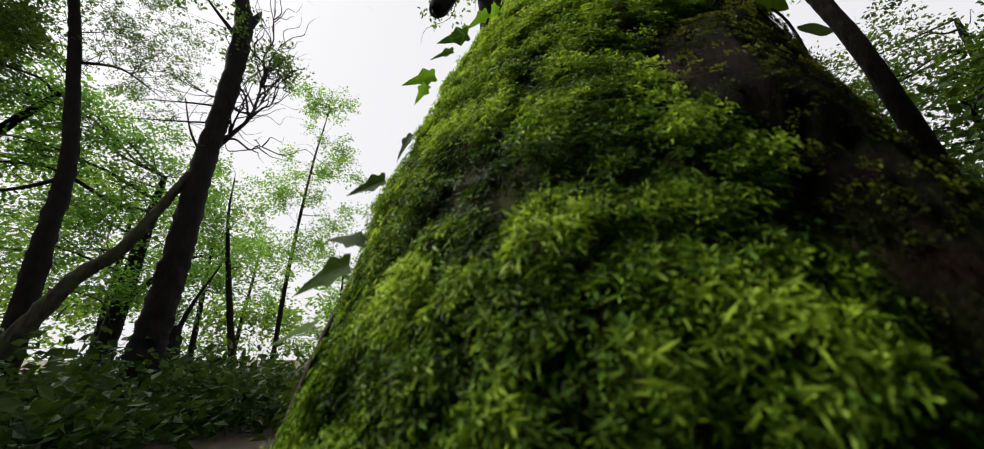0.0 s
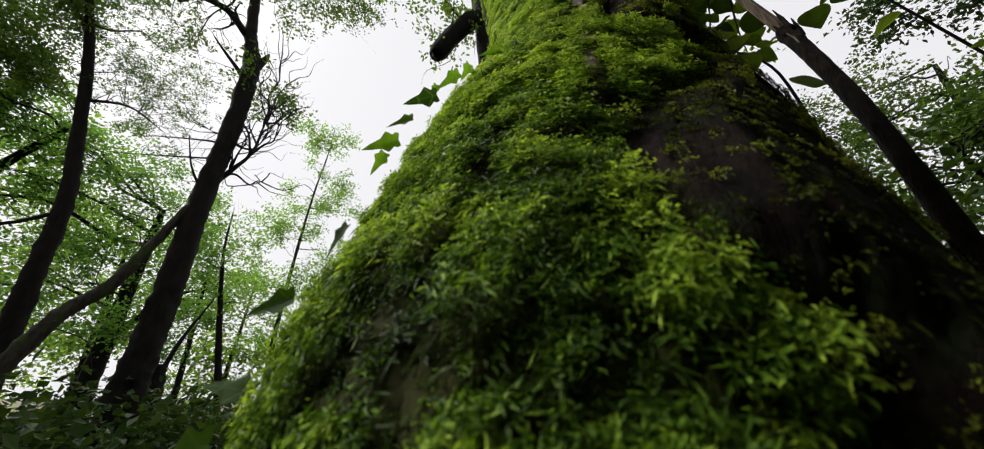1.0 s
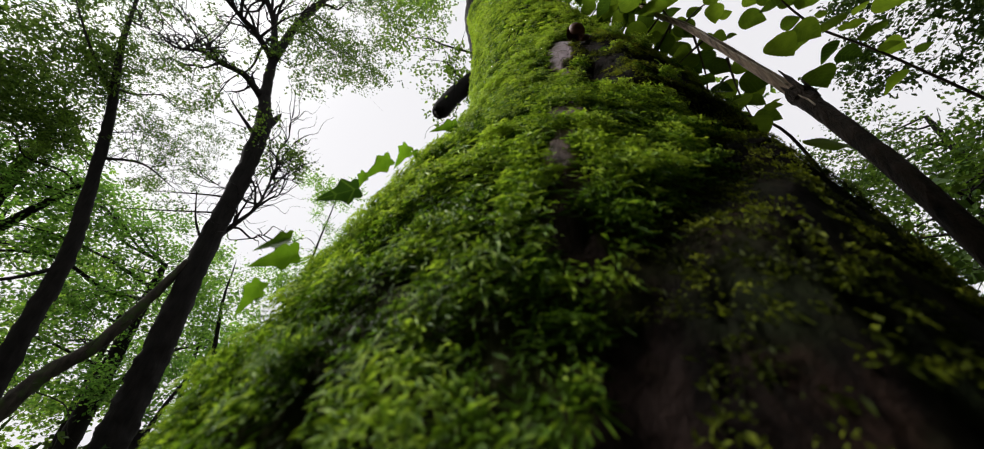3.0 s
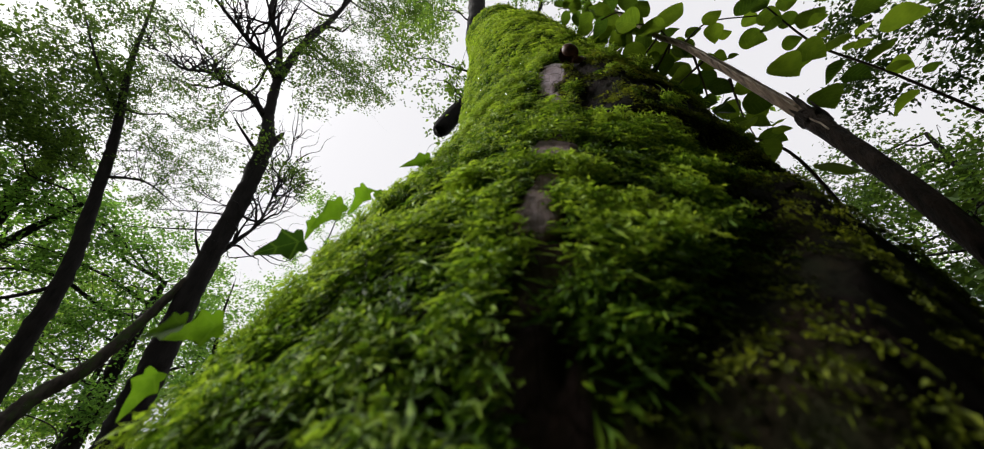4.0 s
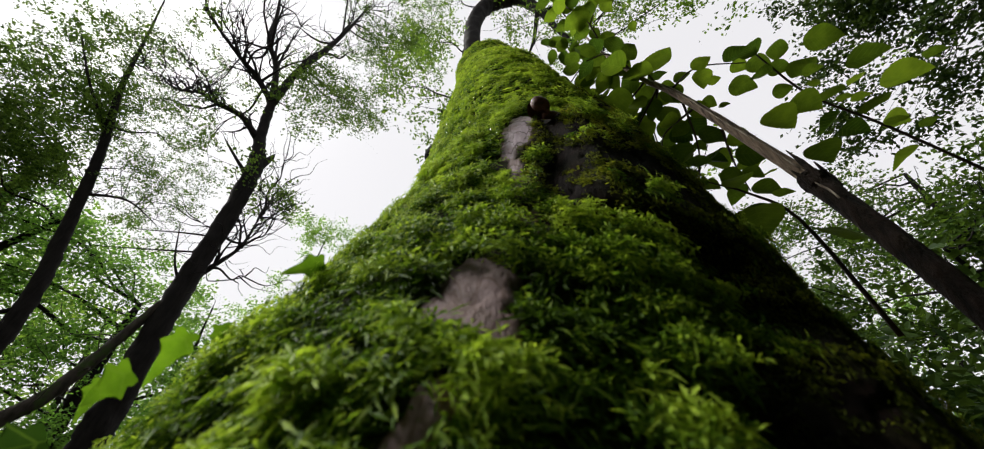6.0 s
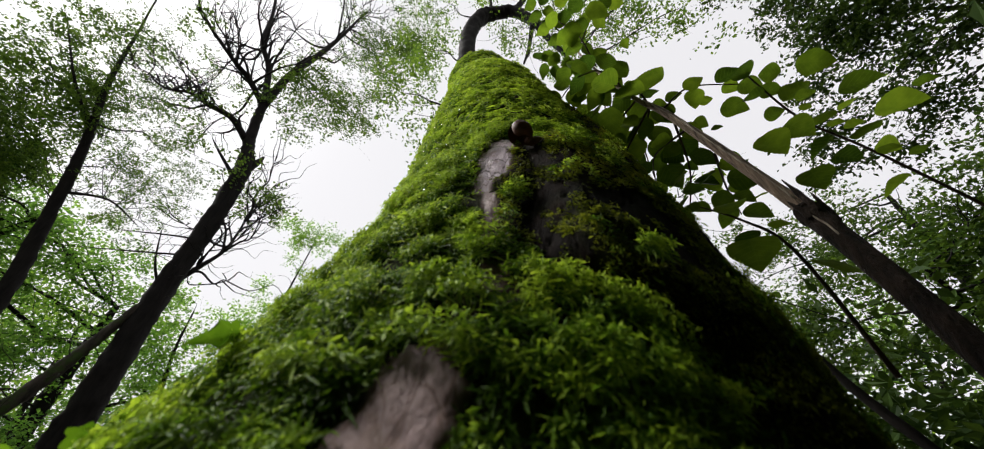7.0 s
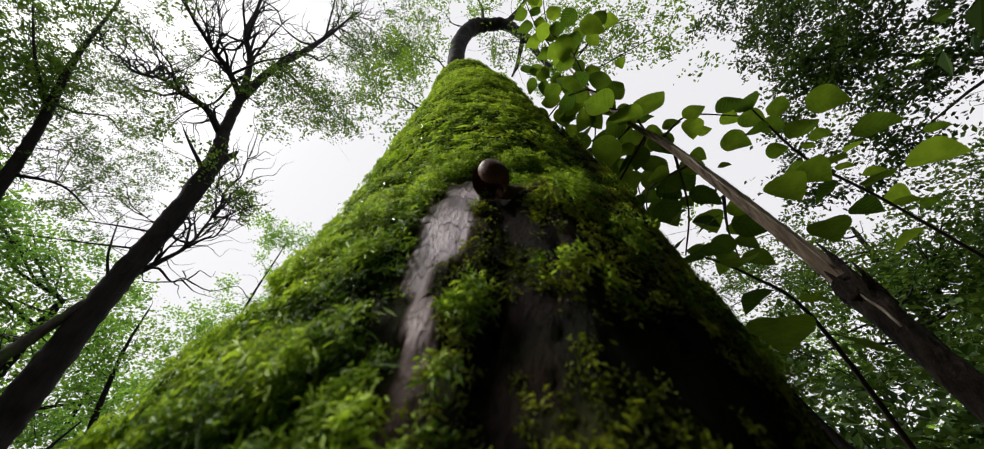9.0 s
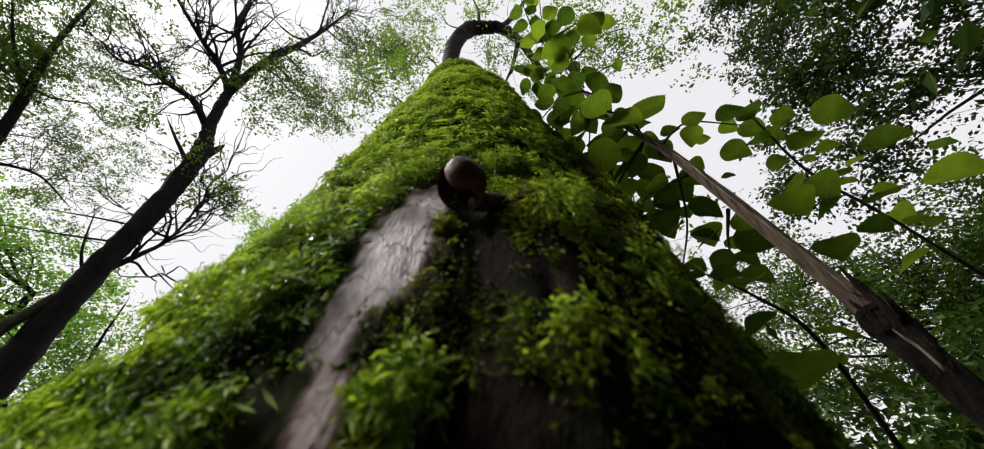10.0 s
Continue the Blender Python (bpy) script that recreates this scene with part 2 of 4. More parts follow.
def tube(points, sides=8, steps=6, rough=0.0, seed=0):
    """A limb: rows of x, y, z, radius. Returns places and quads; the ends close to a point."""
    c = resample(points, steps)
    c[:, 3] = np.maximum(c[:, 3], 0.0008)
    way = unit(np.gradient(c[:, :3], axis=0))
    ref = np.array([0.31, 0.2, 0.93]) if abs(way[:, 2]).mean() < 0.8 else np.array([0.9, 0.4, 0.1])
    u = unit(np.cross(way, ref))
    v = np.cross(way, u)
    ang = np.linspace(0, 2 * np.pi, sides, endpoint=False)
    r = c[:, 3:4] * np.ones((1, sides))
    if rough:
        local = np.random.default_rng(seed)
        lump = local.normal(size=(len(c), sides))
        lump = (lump + np.roll(lump, 1, 0) + np.roll(lump, 1, 1)) / 3
        r = r * (1 + rough * lump)
    ring = c[:, None, :3] + r[..., None] * (np.cos(ang)[None, :, None] * u[:, None] + np.sin(ang)[None, :, None] * v[:, None])
    n = len(c)
    i, j = np.meshgrid(np.arange(n - 1), np.arange(sides), indexing="ij")
    k = (j + 1) % sides
    quads = np.stack([i * sides + j, i * sides + k, (i + 1) * sides + k, (i + 1) * sides + j], -1).reshape(-1, 4)
    caps = []
    verts = ring.reshape(-1, 3)
    for row, base in ((0, 0), (n - 1, (n - 1) * sides)):
        verts = np.vstack([verts, c[row, :3]])
        tip = len(verts) - 1
        for s in range(0, sides, 2):
            a, b, d = base + s, base + (s + 1) % sides, base + (s + 2) % sides
            caps.append((tip, a, b, d) if row else (tip, d, b, a))
    return verts, np.vstack([quads, caps])


def joined(pieces):
    verts, faces, at = [], [], 0
    for v, f in pieces:
        verts.append(v)
        faces.append(np.asarray(f) + at)
        at += len(v)
    return np.vstack(verts), np.vstack(faces)


def bearing(az, el, rho):
    """A place by its bearing from the trunk's foot: degrees right of +y, degrees up, metres along the ground."""
    a = radians(az)
    return np.array([0.1 + rho * math.sin(a), 0.1 + rho * math.cos(a), 1.35 + rho * math.tan(radians(el))])


# ---- ground ----
def ground():
    rings = np.r_[0.0, np.geomspace(0.4, 900, 70)]
    spokes = 72
    ang = np.linspace(0, 2 * np.pi, spokes, endpoint=False)
    verts = []
    for r in rings:
        for a in ang:
            x, y = r * math.cos(a), r * math.sin(a)
            verts.append((x, y, 0.12 * noise.noise((x * 0.3, y * 0.3, 0)) + 0.03 * noise.noise((x * 1.5, y * 1.5, 3)) - 0.05))
    i, j = np.meshgrid(np.arange(len(rings) - 1), np.arange(spokes), indexing="ij")
    k = (j + 1) % spokes
    quads = np.stack([i * spokes + j, (i + 1) * spokes + j, (i + 1) * spokes + k, i * spokes + k], -1).reshape(-1, 4)
    ob = new("ground", mesh_of("ground", verts, quads, ground_material()))
    tagged(ob, "woodland floor of brown leaf litter and low green", "ground", kind="structure")


ground()

# ---- the mossy trunk: z, x, y, radius of its outer moss ----
TRUNK = np.array([
    (-0.15, 0.09, -0.36, 0.27), (0.2, 0.09, -0.16, 0.205), (0.6, 0.09, 0.034, 0.178), (1.1, 0.092, 0.283, 0.189), (1.35, 0.152, 0.436, 0.213),
    (1.6, 0.195, 0.509, 0.184), (1.85, 0.200, 0.590, 0.174), (2.1, 0.194, 0.690, 0.176), (2.6, 0.195, 0.910, 0.192),
    (3.3, 0.164, 1.254, 0.212), (4.1, 0.125, 1.652, 0.232), (4.45, 0.12, 2.05, 0.20), (4.62, 0.14, 2.7, 0.15), (4.7, 0.2, 3.6, 0.07)])


def along(z):
    """Centre x, y and outer radius of the trunk at the heights z."""
    z, k = np.asarray(z, float), TRUNK[:, 0]
    i = np.clip(np.searchsorted(k, z, side="right") - 1, 0, len(k) - 2)
    h = k[i + 1] - k[i]
    u = (z - k[i]) / h
    out = []
    for col in (1, 2, 3):
        v = TRUNK[:, col]
        m = np.gradient(v, k)
        out.append((2 * u**3 - 3 * u**2 + 1) * v[i] + (u**3 - 2 * u**2 + u) * h * m[i] + (3 * u**2 - 2 * u**3) * v[i + 1] + (u**3 - u**2) * h * m[i + 1])
    return np.stack(out, -1)


# How far round to the right the thick moss reaches, in degrees, by height.
EDGE_Z = [0.0, 1.00, 1.058, 1.095, 1.115, 1.15, 1.17, 1.20, 1.22, 1.24, 1.265, 1.30, 1.35, 1.39, 1.42, 1.45, 1.475, 1.49, 1.515, 1.54, 1.60, 1.64, 1.665, 1.72, 1.80, 2.0, 2.6, 4.0]
EDGE_A = [25, 5, 5, 4, -4, -8, -8, -7, -4, -1, 3, 8, 11, 14, 18, 17, 11, -2, -9, -16, -17, -14, 2, 22, 27, 34, 48, 62]
# Bare bark: angle, height, half width in degrees, half height, and how clean it is.
BARE = [(-3.0, 1.508, 2.2, 0.012, 0.0), (0.6, 1.492, 1.0, 0.014, 0.0), (-2.6, 1.608, 1.8, 0.018, 0.01), (0.8, 1.595, 1.0, 0.020, 0.0), (4.6, 1.570, 1.0, 0.02, 0.02), (-11.2, 1.250, 1.9, 0.018, 0.2),
        (-4.0, 1.642, 3.2, 0.012, 0.01), (-6.0, 1.668, 2.4, 0.008, 0.03), (-13.4, 1.620, 4.9, 0.030, 1.0), (-11.0, 1.650, 3.9, 0.024, 1.0), (-15.4, 1.586, 2.2, 0.016, 0.9), (-14.2, 1.560, 1.8, 0.014, 0.75), (-13.2, 1.538, 1.7, 0.012, 0.6), (-13.0, 1.516, 1.6, 0.009, 0.4), (-9.2, 1.478, 1.8, 0.013, 0.45),
        (-12.9, 1.384, 4.0, 0.029, 0.60), (-14.4, 1.408, 2.2, 0.014, 0.5), (-9.4, 1.358, 2.0, 0.014, 0.65), (-12.4, 1.318, 1.5, 0.012, 0.8), (-12.6, 1.286, 2.1, 0.022, 0.68), (-10.2, 1.215, 2.4, 0.016, 0.08), (-6, 1.17, 2.0, 0.018, 0.03),
        (-12.6, 1.442, 3.8, 0.009, 0.1), (-7, 1.465, 1.8, 0.010, 0.15), (-0.8, 1.448, 1.2, 0.014, 0.0), (3.5, 1.90, 2.0, 0.014, 0.6), (3, 1.600, 1.0, 0.012, 0.06), (12, 1.145, 3.0, 0.012, 0.05)]
# Cushions of moss that stand alone on the bark: angle, height, half width in degrees, half height.
ISLANDS = [(11.5, 1.502, 2.6, 0.008), (-9.0, 1.563, 3.4, 0.0095), (-9.4, 1.536, 1.0, 0.0045), (6.0, 1.632, 3.0, 0.012), (12.5, 1.605, 3.0, 0.014)]


def island(theta, z):
    """Where a cushion of moss stands alone, from 0 to 1."""
    best = np.zeros(len(z))
    wob = np.array([noise.noise((t * 0.3, h * 60, 8.1)) for t, h in zip(theta, z)])
    for a, h, wa, wh in ISLANDS:
        best = np.maximum(best, np.clip((1.15 - np.hypot((theta - a) / wa, (z - h) / wh) - 0.5 * wob) / 0.3, 0, 1))
    return best


def cover(theta, z):
    """Thickness of the moss (0 to 1) and cleanness of the bark at angles and heights."""
    wob = np.array([(noise.noise((t * 0.09, h * 22, 1.7)), noise.noise((t * 0.3, h * 60, 8.1))) for t, h in zip(theta, z)])
    edge = np.interp(z, EDGE_Z, EDGE_A) + 3.5 * wob[:, 0] + 3 * wob[:, 1]
    moss = 1 / (1 + np.exp((theta - edge) / 1.1))
    sparse = np.array([noise.noise((t * 0.11, h * 26, 6.6)) + 0.5 * noise.noise((t * 0.3, h * 70, 2.9)) for t, h in zip(theta, z)])
    sparse = 0.16 + 0.40 * np.clip(0.45 + 1.6 * sparse, 0, 1) * np.interp(z, [1.18, 1.25, 1.30, 1.40, 1.50, 1.56], [0.12, 0.55, 0.75, 0.95, 1.15, 1.45])
    moss = sparse + (1 - sparse) * moss
    clean = np.zeros(len(z))
    for a, h, wa, wh, c in BARE:
        d = (np.abs((theta - a + 1.2 * wob[:, 0]) / wa) ** 3 + np.abs((z - h) / wh) ** 3) ** (1 / 3) + 0.45 * wob[:, 1]
        inside = np.clip((1.12 - d) / 0.2, 0, 1)
        moss *= 1 - inside
        clean = np.maximum(clean, c * inside)
    alone = island(theta, z)
    return np.maximum(moss, alone), clean * (1 - alone)


def swell(theta, z):
    """Rounded cushions with dark seams between them: height of the moss bed from 0 to about 1.3, by angle and height."""
    out = []
    for t, h in zip(theta, z):
        a = noise.noise((t * 0.045, h * 30, 0.3))
        b = abs(noise.noise((t * 0.115, h * 40, 5.3)))
        c = abs(noise.noise((t * 0.27, h * 85, 9.1)))
        out.append(0.7 * a + 1.9 * b + 1.0 * c)
    return np.array(out).clip(0, 1.3)


def lumps(theta, z):
    swelling = 0.0065 * np.exp(-(((theta + 52) / 20) ** 2) - ((z - 1.26) / 0.13) ** 2) + 0.0100 * np.exp(-(((theta + 11) / 13) ** 2) - ((z - 1.625) / 0.052) ** 2)
    return swelling + np.array([0.004 * noise.noise((t * 0.03, h * 7, 2.2)) + 0.0016 * noise.noise((t * 0.12, h * 20, 4.1)) for t, h in zip(theta, z)])


def on_trunk(theta, z, lift):
    """Places at angles (degrees right of the side towards -y) and heights, lift metres above the outer radius; and the way out."""
    c, a = along(z), np.radians(theta)
    dz = (along(z + 0.01) - along(z - 0.01)) / 0.02
    out = np.stack([np.sin(a), -np.cos(a), 0 * a], -1)
    axis = unit(np.stack([dz[:, 0], dz[:, 1], np.ones(len(z))], -1))
    out = unit(out - axis * (out * axis).sum(-1, keepdims=True))
    return np.column_stack([c[:, 0], c[:, 1], z]) + out * (c[:, 2] + lift)[:, None], out, axis


def trunk_mesh():
    zs = np.r_[np.linspace(-0.12, 0.95, 20), np.linspace(0.96, 1.78, 270), np.linspace(1.79, 4.0, 70), np.linspace(4.02, 4.69, 20)]
    an = np.r_[np.linspace(-180, -72, 20), np.linspace(-70, 40, 150), np.linspace(44, 176, 24)]
    z, th = [v.ravel() for v in np.meshgrid(zs, an, indexing="ij")]
    moss, clean = cover(th, z)
    crack = np.array([noise.noise((t * 0.22, h * 7, 3.3)) for t, h in zip(th, z)])
    relief = -0.0035 * np.clip(0.05 - np.abs(crack), 0, 1) / 0.05 - 0.001 * np.array([noise.noise((t * 1.7, h * 50, 1)) for t, h in zip(th, z)])
    right = np.clip((th - np.maximum(np.interp(z, EDGE_Z, EDGE_A), -5)) / 8, 0, 1)
    lift = -0.0135 + 0.0165 * right + lumps(th, z) + relief * (1 - 0.8 * clean) + np.interp(z, [1.42, 1.50], [0.0048, 0.0008]) * clean
    p, _, _ = on_trunk(th, z, lift)
    m, n = len(zs), len(an)
    i, j = np.meshgrid(np.arange(m - 1), np.arange(n), indexing="ij")
    k = (j + 1) % n
    quads = np.stack([i * n + j, i * n + k, (i + 1) * n + k, (i + 1) * n + j], -1).reshape(-1, 4)
    me = mesh_of("trunk", p, quads, BARK)
    me.attributes.new("clean", "FLOAT", "POINT").data.foreach_set("value", clean.astype(np.float32))
    me.attributes.new("moss_cover", "FLOAT", "POINT").data.foreach_set("value", moss.astype(np.float32))
    return me


def fronds(count, z0, z1, a0, a1, size, width, old, seed):
    """Furry moss shoots, combed together tuft by tuft: places, triangles and a tone, paler towards the tips and
    darkened for shade in seams and depths.
    """
    local = np.random.default_rng(seed)
    each = 14
    tufts = count // each
    tz, ta = local.uniform(z0, z1, tufts), local.uniform(a0, a1, tufts)
    moss, _ = cover(ta, tz)
    bed = np.maximum(swell(ta, tz), 0.8 * island(ta, tz))
    if old:
        keep = (local.random(tufts) < 0.6 + 2.0 * (moss - 0.16)) & (moss > 0.17) & (moss < 0.75)
    else:
        keep = (local.random(tufts) < (moss**2) * np.clip(0.12 + 1.5 * bed, 0, 1)) & (moss > 0.5)
    tz, ta, moss, bed = tz[keep], ta[keep], moss[keep], bed[keep]
    comb = np.array([[noise.noise((t * 0.10, h * 45, k)) for k in (3.1, 7.7, 12.9)] for t, h in zip(ta, tz)]).reshape(-1, 3)
    who = np.repeat(np.arange(len(tz)), each)
    n = len(who)
    heart = 1.5 * comb[:, :2] + local.normal(size=(len(tz), 2)) * 0.3
    lit = 0.55 * comb[:, 2] + local.normal(size=len(tz)) * 0.17
    z, th = tz[who] + size * 0.55 * local.normal(size=n), ta[who] + size * 165 * local.normal(size=n)
    moss, bed = moss[who], bed[who]
    if old:
        moss = 0.35 + 0 * moss
    depth = np.clip(local.uniform(0.15, 1.0, len(tz))[who] + 0.08 * local.normal(size=n), 0, 1.1)
    right = np.clip((th - np.maximum(np.interp(z, EDGE_Z, EDGE_A), -5)) / 8, 0, 1)
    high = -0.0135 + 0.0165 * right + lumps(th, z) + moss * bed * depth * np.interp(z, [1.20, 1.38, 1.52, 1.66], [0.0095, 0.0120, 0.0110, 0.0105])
    p, out, axis = on_trunk(th, z, high)
    side = np.cross(axis, out)
    mixed = local.normal(size=(n, 3))
    grow = unit(out * local.uniform(0.5, 1.3, (n, 1)) + axis * (0.4 * mixed[:, :1] + 0.9 * heart[who, :1] - 0.05) + side * (0.4 * mixed[:, 1:2] + 0.9 * heart[who, 1:2]))
    long = size * local.uniform(0.5, 1.15, n) * (0.45 + 0.55 * moss)
    bend = (axis * (0.8 * mixed[:, :1] - 0.35) + side * (0.8 * mixed[:, 1:2]) - out * 0.4) * local.uniform(0.8, 2.8, (n, 1))
    flat = unit(np.cross(grow, out + 0.6 * local.normal(size=(n, 3))))
    wide = width * local.uniform(0.75, 1.4, n)

    def stem(u):
        return p + long[:, None] * (grow * u + bend * (0.5 * u * u))

    u = 0.70
    face = np.cross(unit(grow + bend * u), flat)
    verts = [stem(0.0), stem(u) - flat * wide[:, None], stem(u) + face * (0.55 * wide)[:, None], stem(u) + flat * wide[:, None], stem(1.0)]
    at = [0.0, u, u + 0.1, u, 1.0]
    v = np.stack(verts, 1).reshape(-1, 3)
    one = [(0, 1, 2), (0, 2, 3), (1, 4, 2), (2, 4, 3)]
    f = (np.array(one)[None] + 5 * np.arange(n)[:, None, None]).reshape(-1, 3)
    # Tone also holds shade: darker in seams, deep in tufts and low down.
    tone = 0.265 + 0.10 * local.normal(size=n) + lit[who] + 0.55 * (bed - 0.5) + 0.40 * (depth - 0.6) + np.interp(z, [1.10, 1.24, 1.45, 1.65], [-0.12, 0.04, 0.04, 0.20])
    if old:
        # Old moss higher up is lightened to make up for missing light.
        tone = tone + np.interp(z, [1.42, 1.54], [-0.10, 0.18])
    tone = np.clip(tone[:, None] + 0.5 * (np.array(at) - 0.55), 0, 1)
    return v, f, tone.ravel()


mossy = thing("mossy_tree", (0.09, -0.3, 0.0), "leaning old trunk under thick bright green feather moss", "tree")
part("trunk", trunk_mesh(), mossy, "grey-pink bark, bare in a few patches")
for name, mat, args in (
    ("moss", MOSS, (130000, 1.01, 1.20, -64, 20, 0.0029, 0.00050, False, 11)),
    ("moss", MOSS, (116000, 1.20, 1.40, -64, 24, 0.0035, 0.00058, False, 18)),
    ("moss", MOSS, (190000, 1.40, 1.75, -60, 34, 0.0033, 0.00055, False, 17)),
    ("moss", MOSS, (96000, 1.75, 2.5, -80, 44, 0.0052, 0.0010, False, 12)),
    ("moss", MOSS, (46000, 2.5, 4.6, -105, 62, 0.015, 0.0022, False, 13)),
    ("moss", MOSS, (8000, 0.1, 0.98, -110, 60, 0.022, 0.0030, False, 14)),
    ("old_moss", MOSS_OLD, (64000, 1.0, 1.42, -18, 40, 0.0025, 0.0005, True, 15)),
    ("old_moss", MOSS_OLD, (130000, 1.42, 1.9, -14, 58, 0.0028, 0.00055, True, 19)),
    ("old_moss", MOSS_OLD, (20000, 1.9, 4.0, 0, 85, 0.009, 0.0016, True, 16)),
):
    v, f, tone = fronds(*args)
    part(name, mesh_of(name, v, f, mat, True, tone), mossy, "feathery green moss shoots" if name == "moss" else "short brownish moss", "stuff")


def drops(count, seed):
    """Beads of water that hang on the moss: places, quads."""
    local = np.random.default_rng(seed)
    th, z = local.uniform(-50, -18, count), local.uniform(1.56, 1.88, count)
    p, _, _ = on_trunk(th, z, lumps(th, z) + local.uniform(-0.001, 0.004, count))
    r = local.uniform(0.0003, 0.0008, count)
    a, b = np.meshgrid(np.linspace(0, 2 * np.pi, 10, endpoint=False), np.linspace(0.02, np.pi - 0.02, 7))
    ball = np.stack([np.sin(b) * np.cos(a), np.sin(b) * np.sin(a), np.cos(b) * 1.15], -1).reshape(-1, 3)
    i, j = np.meshgrid(np.arange(6), np.arange(10), indexing="ij")
    k = (j + 1) % 10
    one = np.stack([i * 10 + j, (i + 1) * 10 + j, (i + 1) * 10 + k, i * 10 + k], -1).reshape(-1, 4)
    v = p[:, None] + r[:, None, None] * ball[None]
    return v.reshape(-1, 3), (one[None] + 70 * np.arange(count)[:, None, None]).reshape(-1, 4)


part("water_drops", mesh_of("water_drops", *drops(45, 61), WATER), mossy, "clear beads of water on the moss", "stuff")


# ---- the snail beside the bare bark ----
def snail():
    place = np.array([0.1796, 0.3411, 1.7002])
    root = thing("snail", place, "glossy dark brown round snail shell stuck to the bark", "snail")
    turns, ring, rows = 3.2, 16, 90
    verts = []
    for k in range(rows):
        u = k / (rows - 1)
        a = 2 * math.pi * turns * u
        grow = math.exp(1.55 * (u - 1) * turns / 1.55)
        big, fat = 0.0022 * grow, 0.0112 * grow
        c = np.array([big * math.cos(a), big * math.sin(a), 0.0082 * (1 - grow)])
        radial = np.array([math.cos(a), math.sin(a), 0])
        for s in range(ring):
            b = 2 * math.pi * s / ring
            verts.append(c + fat * (math.cos(b) * radial + 1.1 * math.sin(b) * np.array([0, 0, 1])) * (1 + 0.01 * math.sin(40 * a)))
    i, j = np.meshgrid(np.arange(rows - 1), np.arange(ring), indexing="ij")
    k = (j + 1) % ring
    quads = np.stack([i * ring + j, i * ring + k, (i + 1) * ring + k, (i + 1) * ring + j], -1).reshape(-1, 4)
    m = np.array(Euler((radians(-35), radians(-20), radians(70))).to_matrix())
    v = np.array(verts) @ m.T + place
    part("shell", mesh_of("shell", v, quads, SHELL), root)
    foot, ff = tube([(*(place + (0.004, 0.005, -0.008)), 0.003), (*(place + (0.009, 0.006, -0.005)), 0.0042), (*(place + (0.014, 0.007, -0.001)), 0.003), (*(place + (0.018, 0.008, 0.002)), 0.001)], 8, 5)
    part("foot", mesh_of("foot", foot, ff, SHELL), root, "dark wet foot")


snail()


# ---- leaves of the near plants, one mesh for each shape, along +x, 1 m long ----
def leaf_outline(kind, steps=9):
    """Half widths along a leaf, as rows of x and y."""
    if kind == "hazel":
        u = np.linspace(0, 1, steps)
        w = 0.44 * np.sin(np.pi * u**0.82) ** 0.78 * (1 - 0.34 * u**2)
        w = w + 0.02 * (np.arange(steps) % 2) * (w > 0.05)
        return np.column_stack([u, w])
    return np.array([(0.0, 0.0), (-0.03, 0.09), (-0.04, 0.17), (0.04, 0.20), (0.12, 0.16), (0.22, 0.24), (0.28, 0.27), (0.34, 0.18), (0.46, 0.13), (0.74, 0.075), (1.0, 0.0)])


def leaf_mesh(name, kind, material, fold, droop, wave, seed):
    line = leaf_outline(kind, 27)
    n = len(line)
    verts = []
    for across in (0.0, 0.5, 1.0, -0.5, -1.0):
        for k, (x, y) in enumerate(line):
            mid = x if kind == "hazel" else np.clip(0.02 + (k / (n - 1)) * 0.98, 0, 1)
            px = mid + (x - mid) * abs(across)
            py = y * across
            verts.append((px, py, fold * abs(py) - droop * px * px + wave * math.sin(9 * px + seed) * abs(py)))
    faces = []
    for a, b, flip in ((0, 1, 0), (1, 2, 0), (3, 0, 0), (4, 3, 0)):
        for k in range(n - 1):
            faces.append((a * n + k, a * n + k + 1, b * n + k + 1, b * n + k))
    return mesh_of(name, verts, np.array(faces), material)


HAZEL_LEAVES = [leaf_mesh("leaf", "hazel", HAZEL, f, d, w, s) for s, (f, d, w) in enumerate(((0.25, 0.10, 0.06), (0.10, 0.22, 0.10), (-0.08, 0.28, 0.08), (0.35, 0.05, 0.05)))]
IVY_LEAVES = [leaf_mesh("leaf", "ivy", IVY, f, d, w, s) for s, (f, d, w) in enumerate(((0.18, 0.12, 0.05), (0.05, 0.22, 0.06), (0.30, 0.05, 0.04)))]


def leaf(meshes, root, place, tip, up, size, label=""):
    """One leaf at a place, that points along tip with its face towards up."""
    x = Vector(tip).normalized()
    z = (Vector(up) - x * Vector(up).dot(x)).normalized()
    m = Matrix((x, z.cross(x), z)).transposed().to_4x4()
    ob = part("leaf", meshes[int(rng.integers(len(meshes)))], root, label)
    ob.matrix_basis = Matrix.Translation(place) @ m @ Matrix.Scale(size, 4)
    return ob


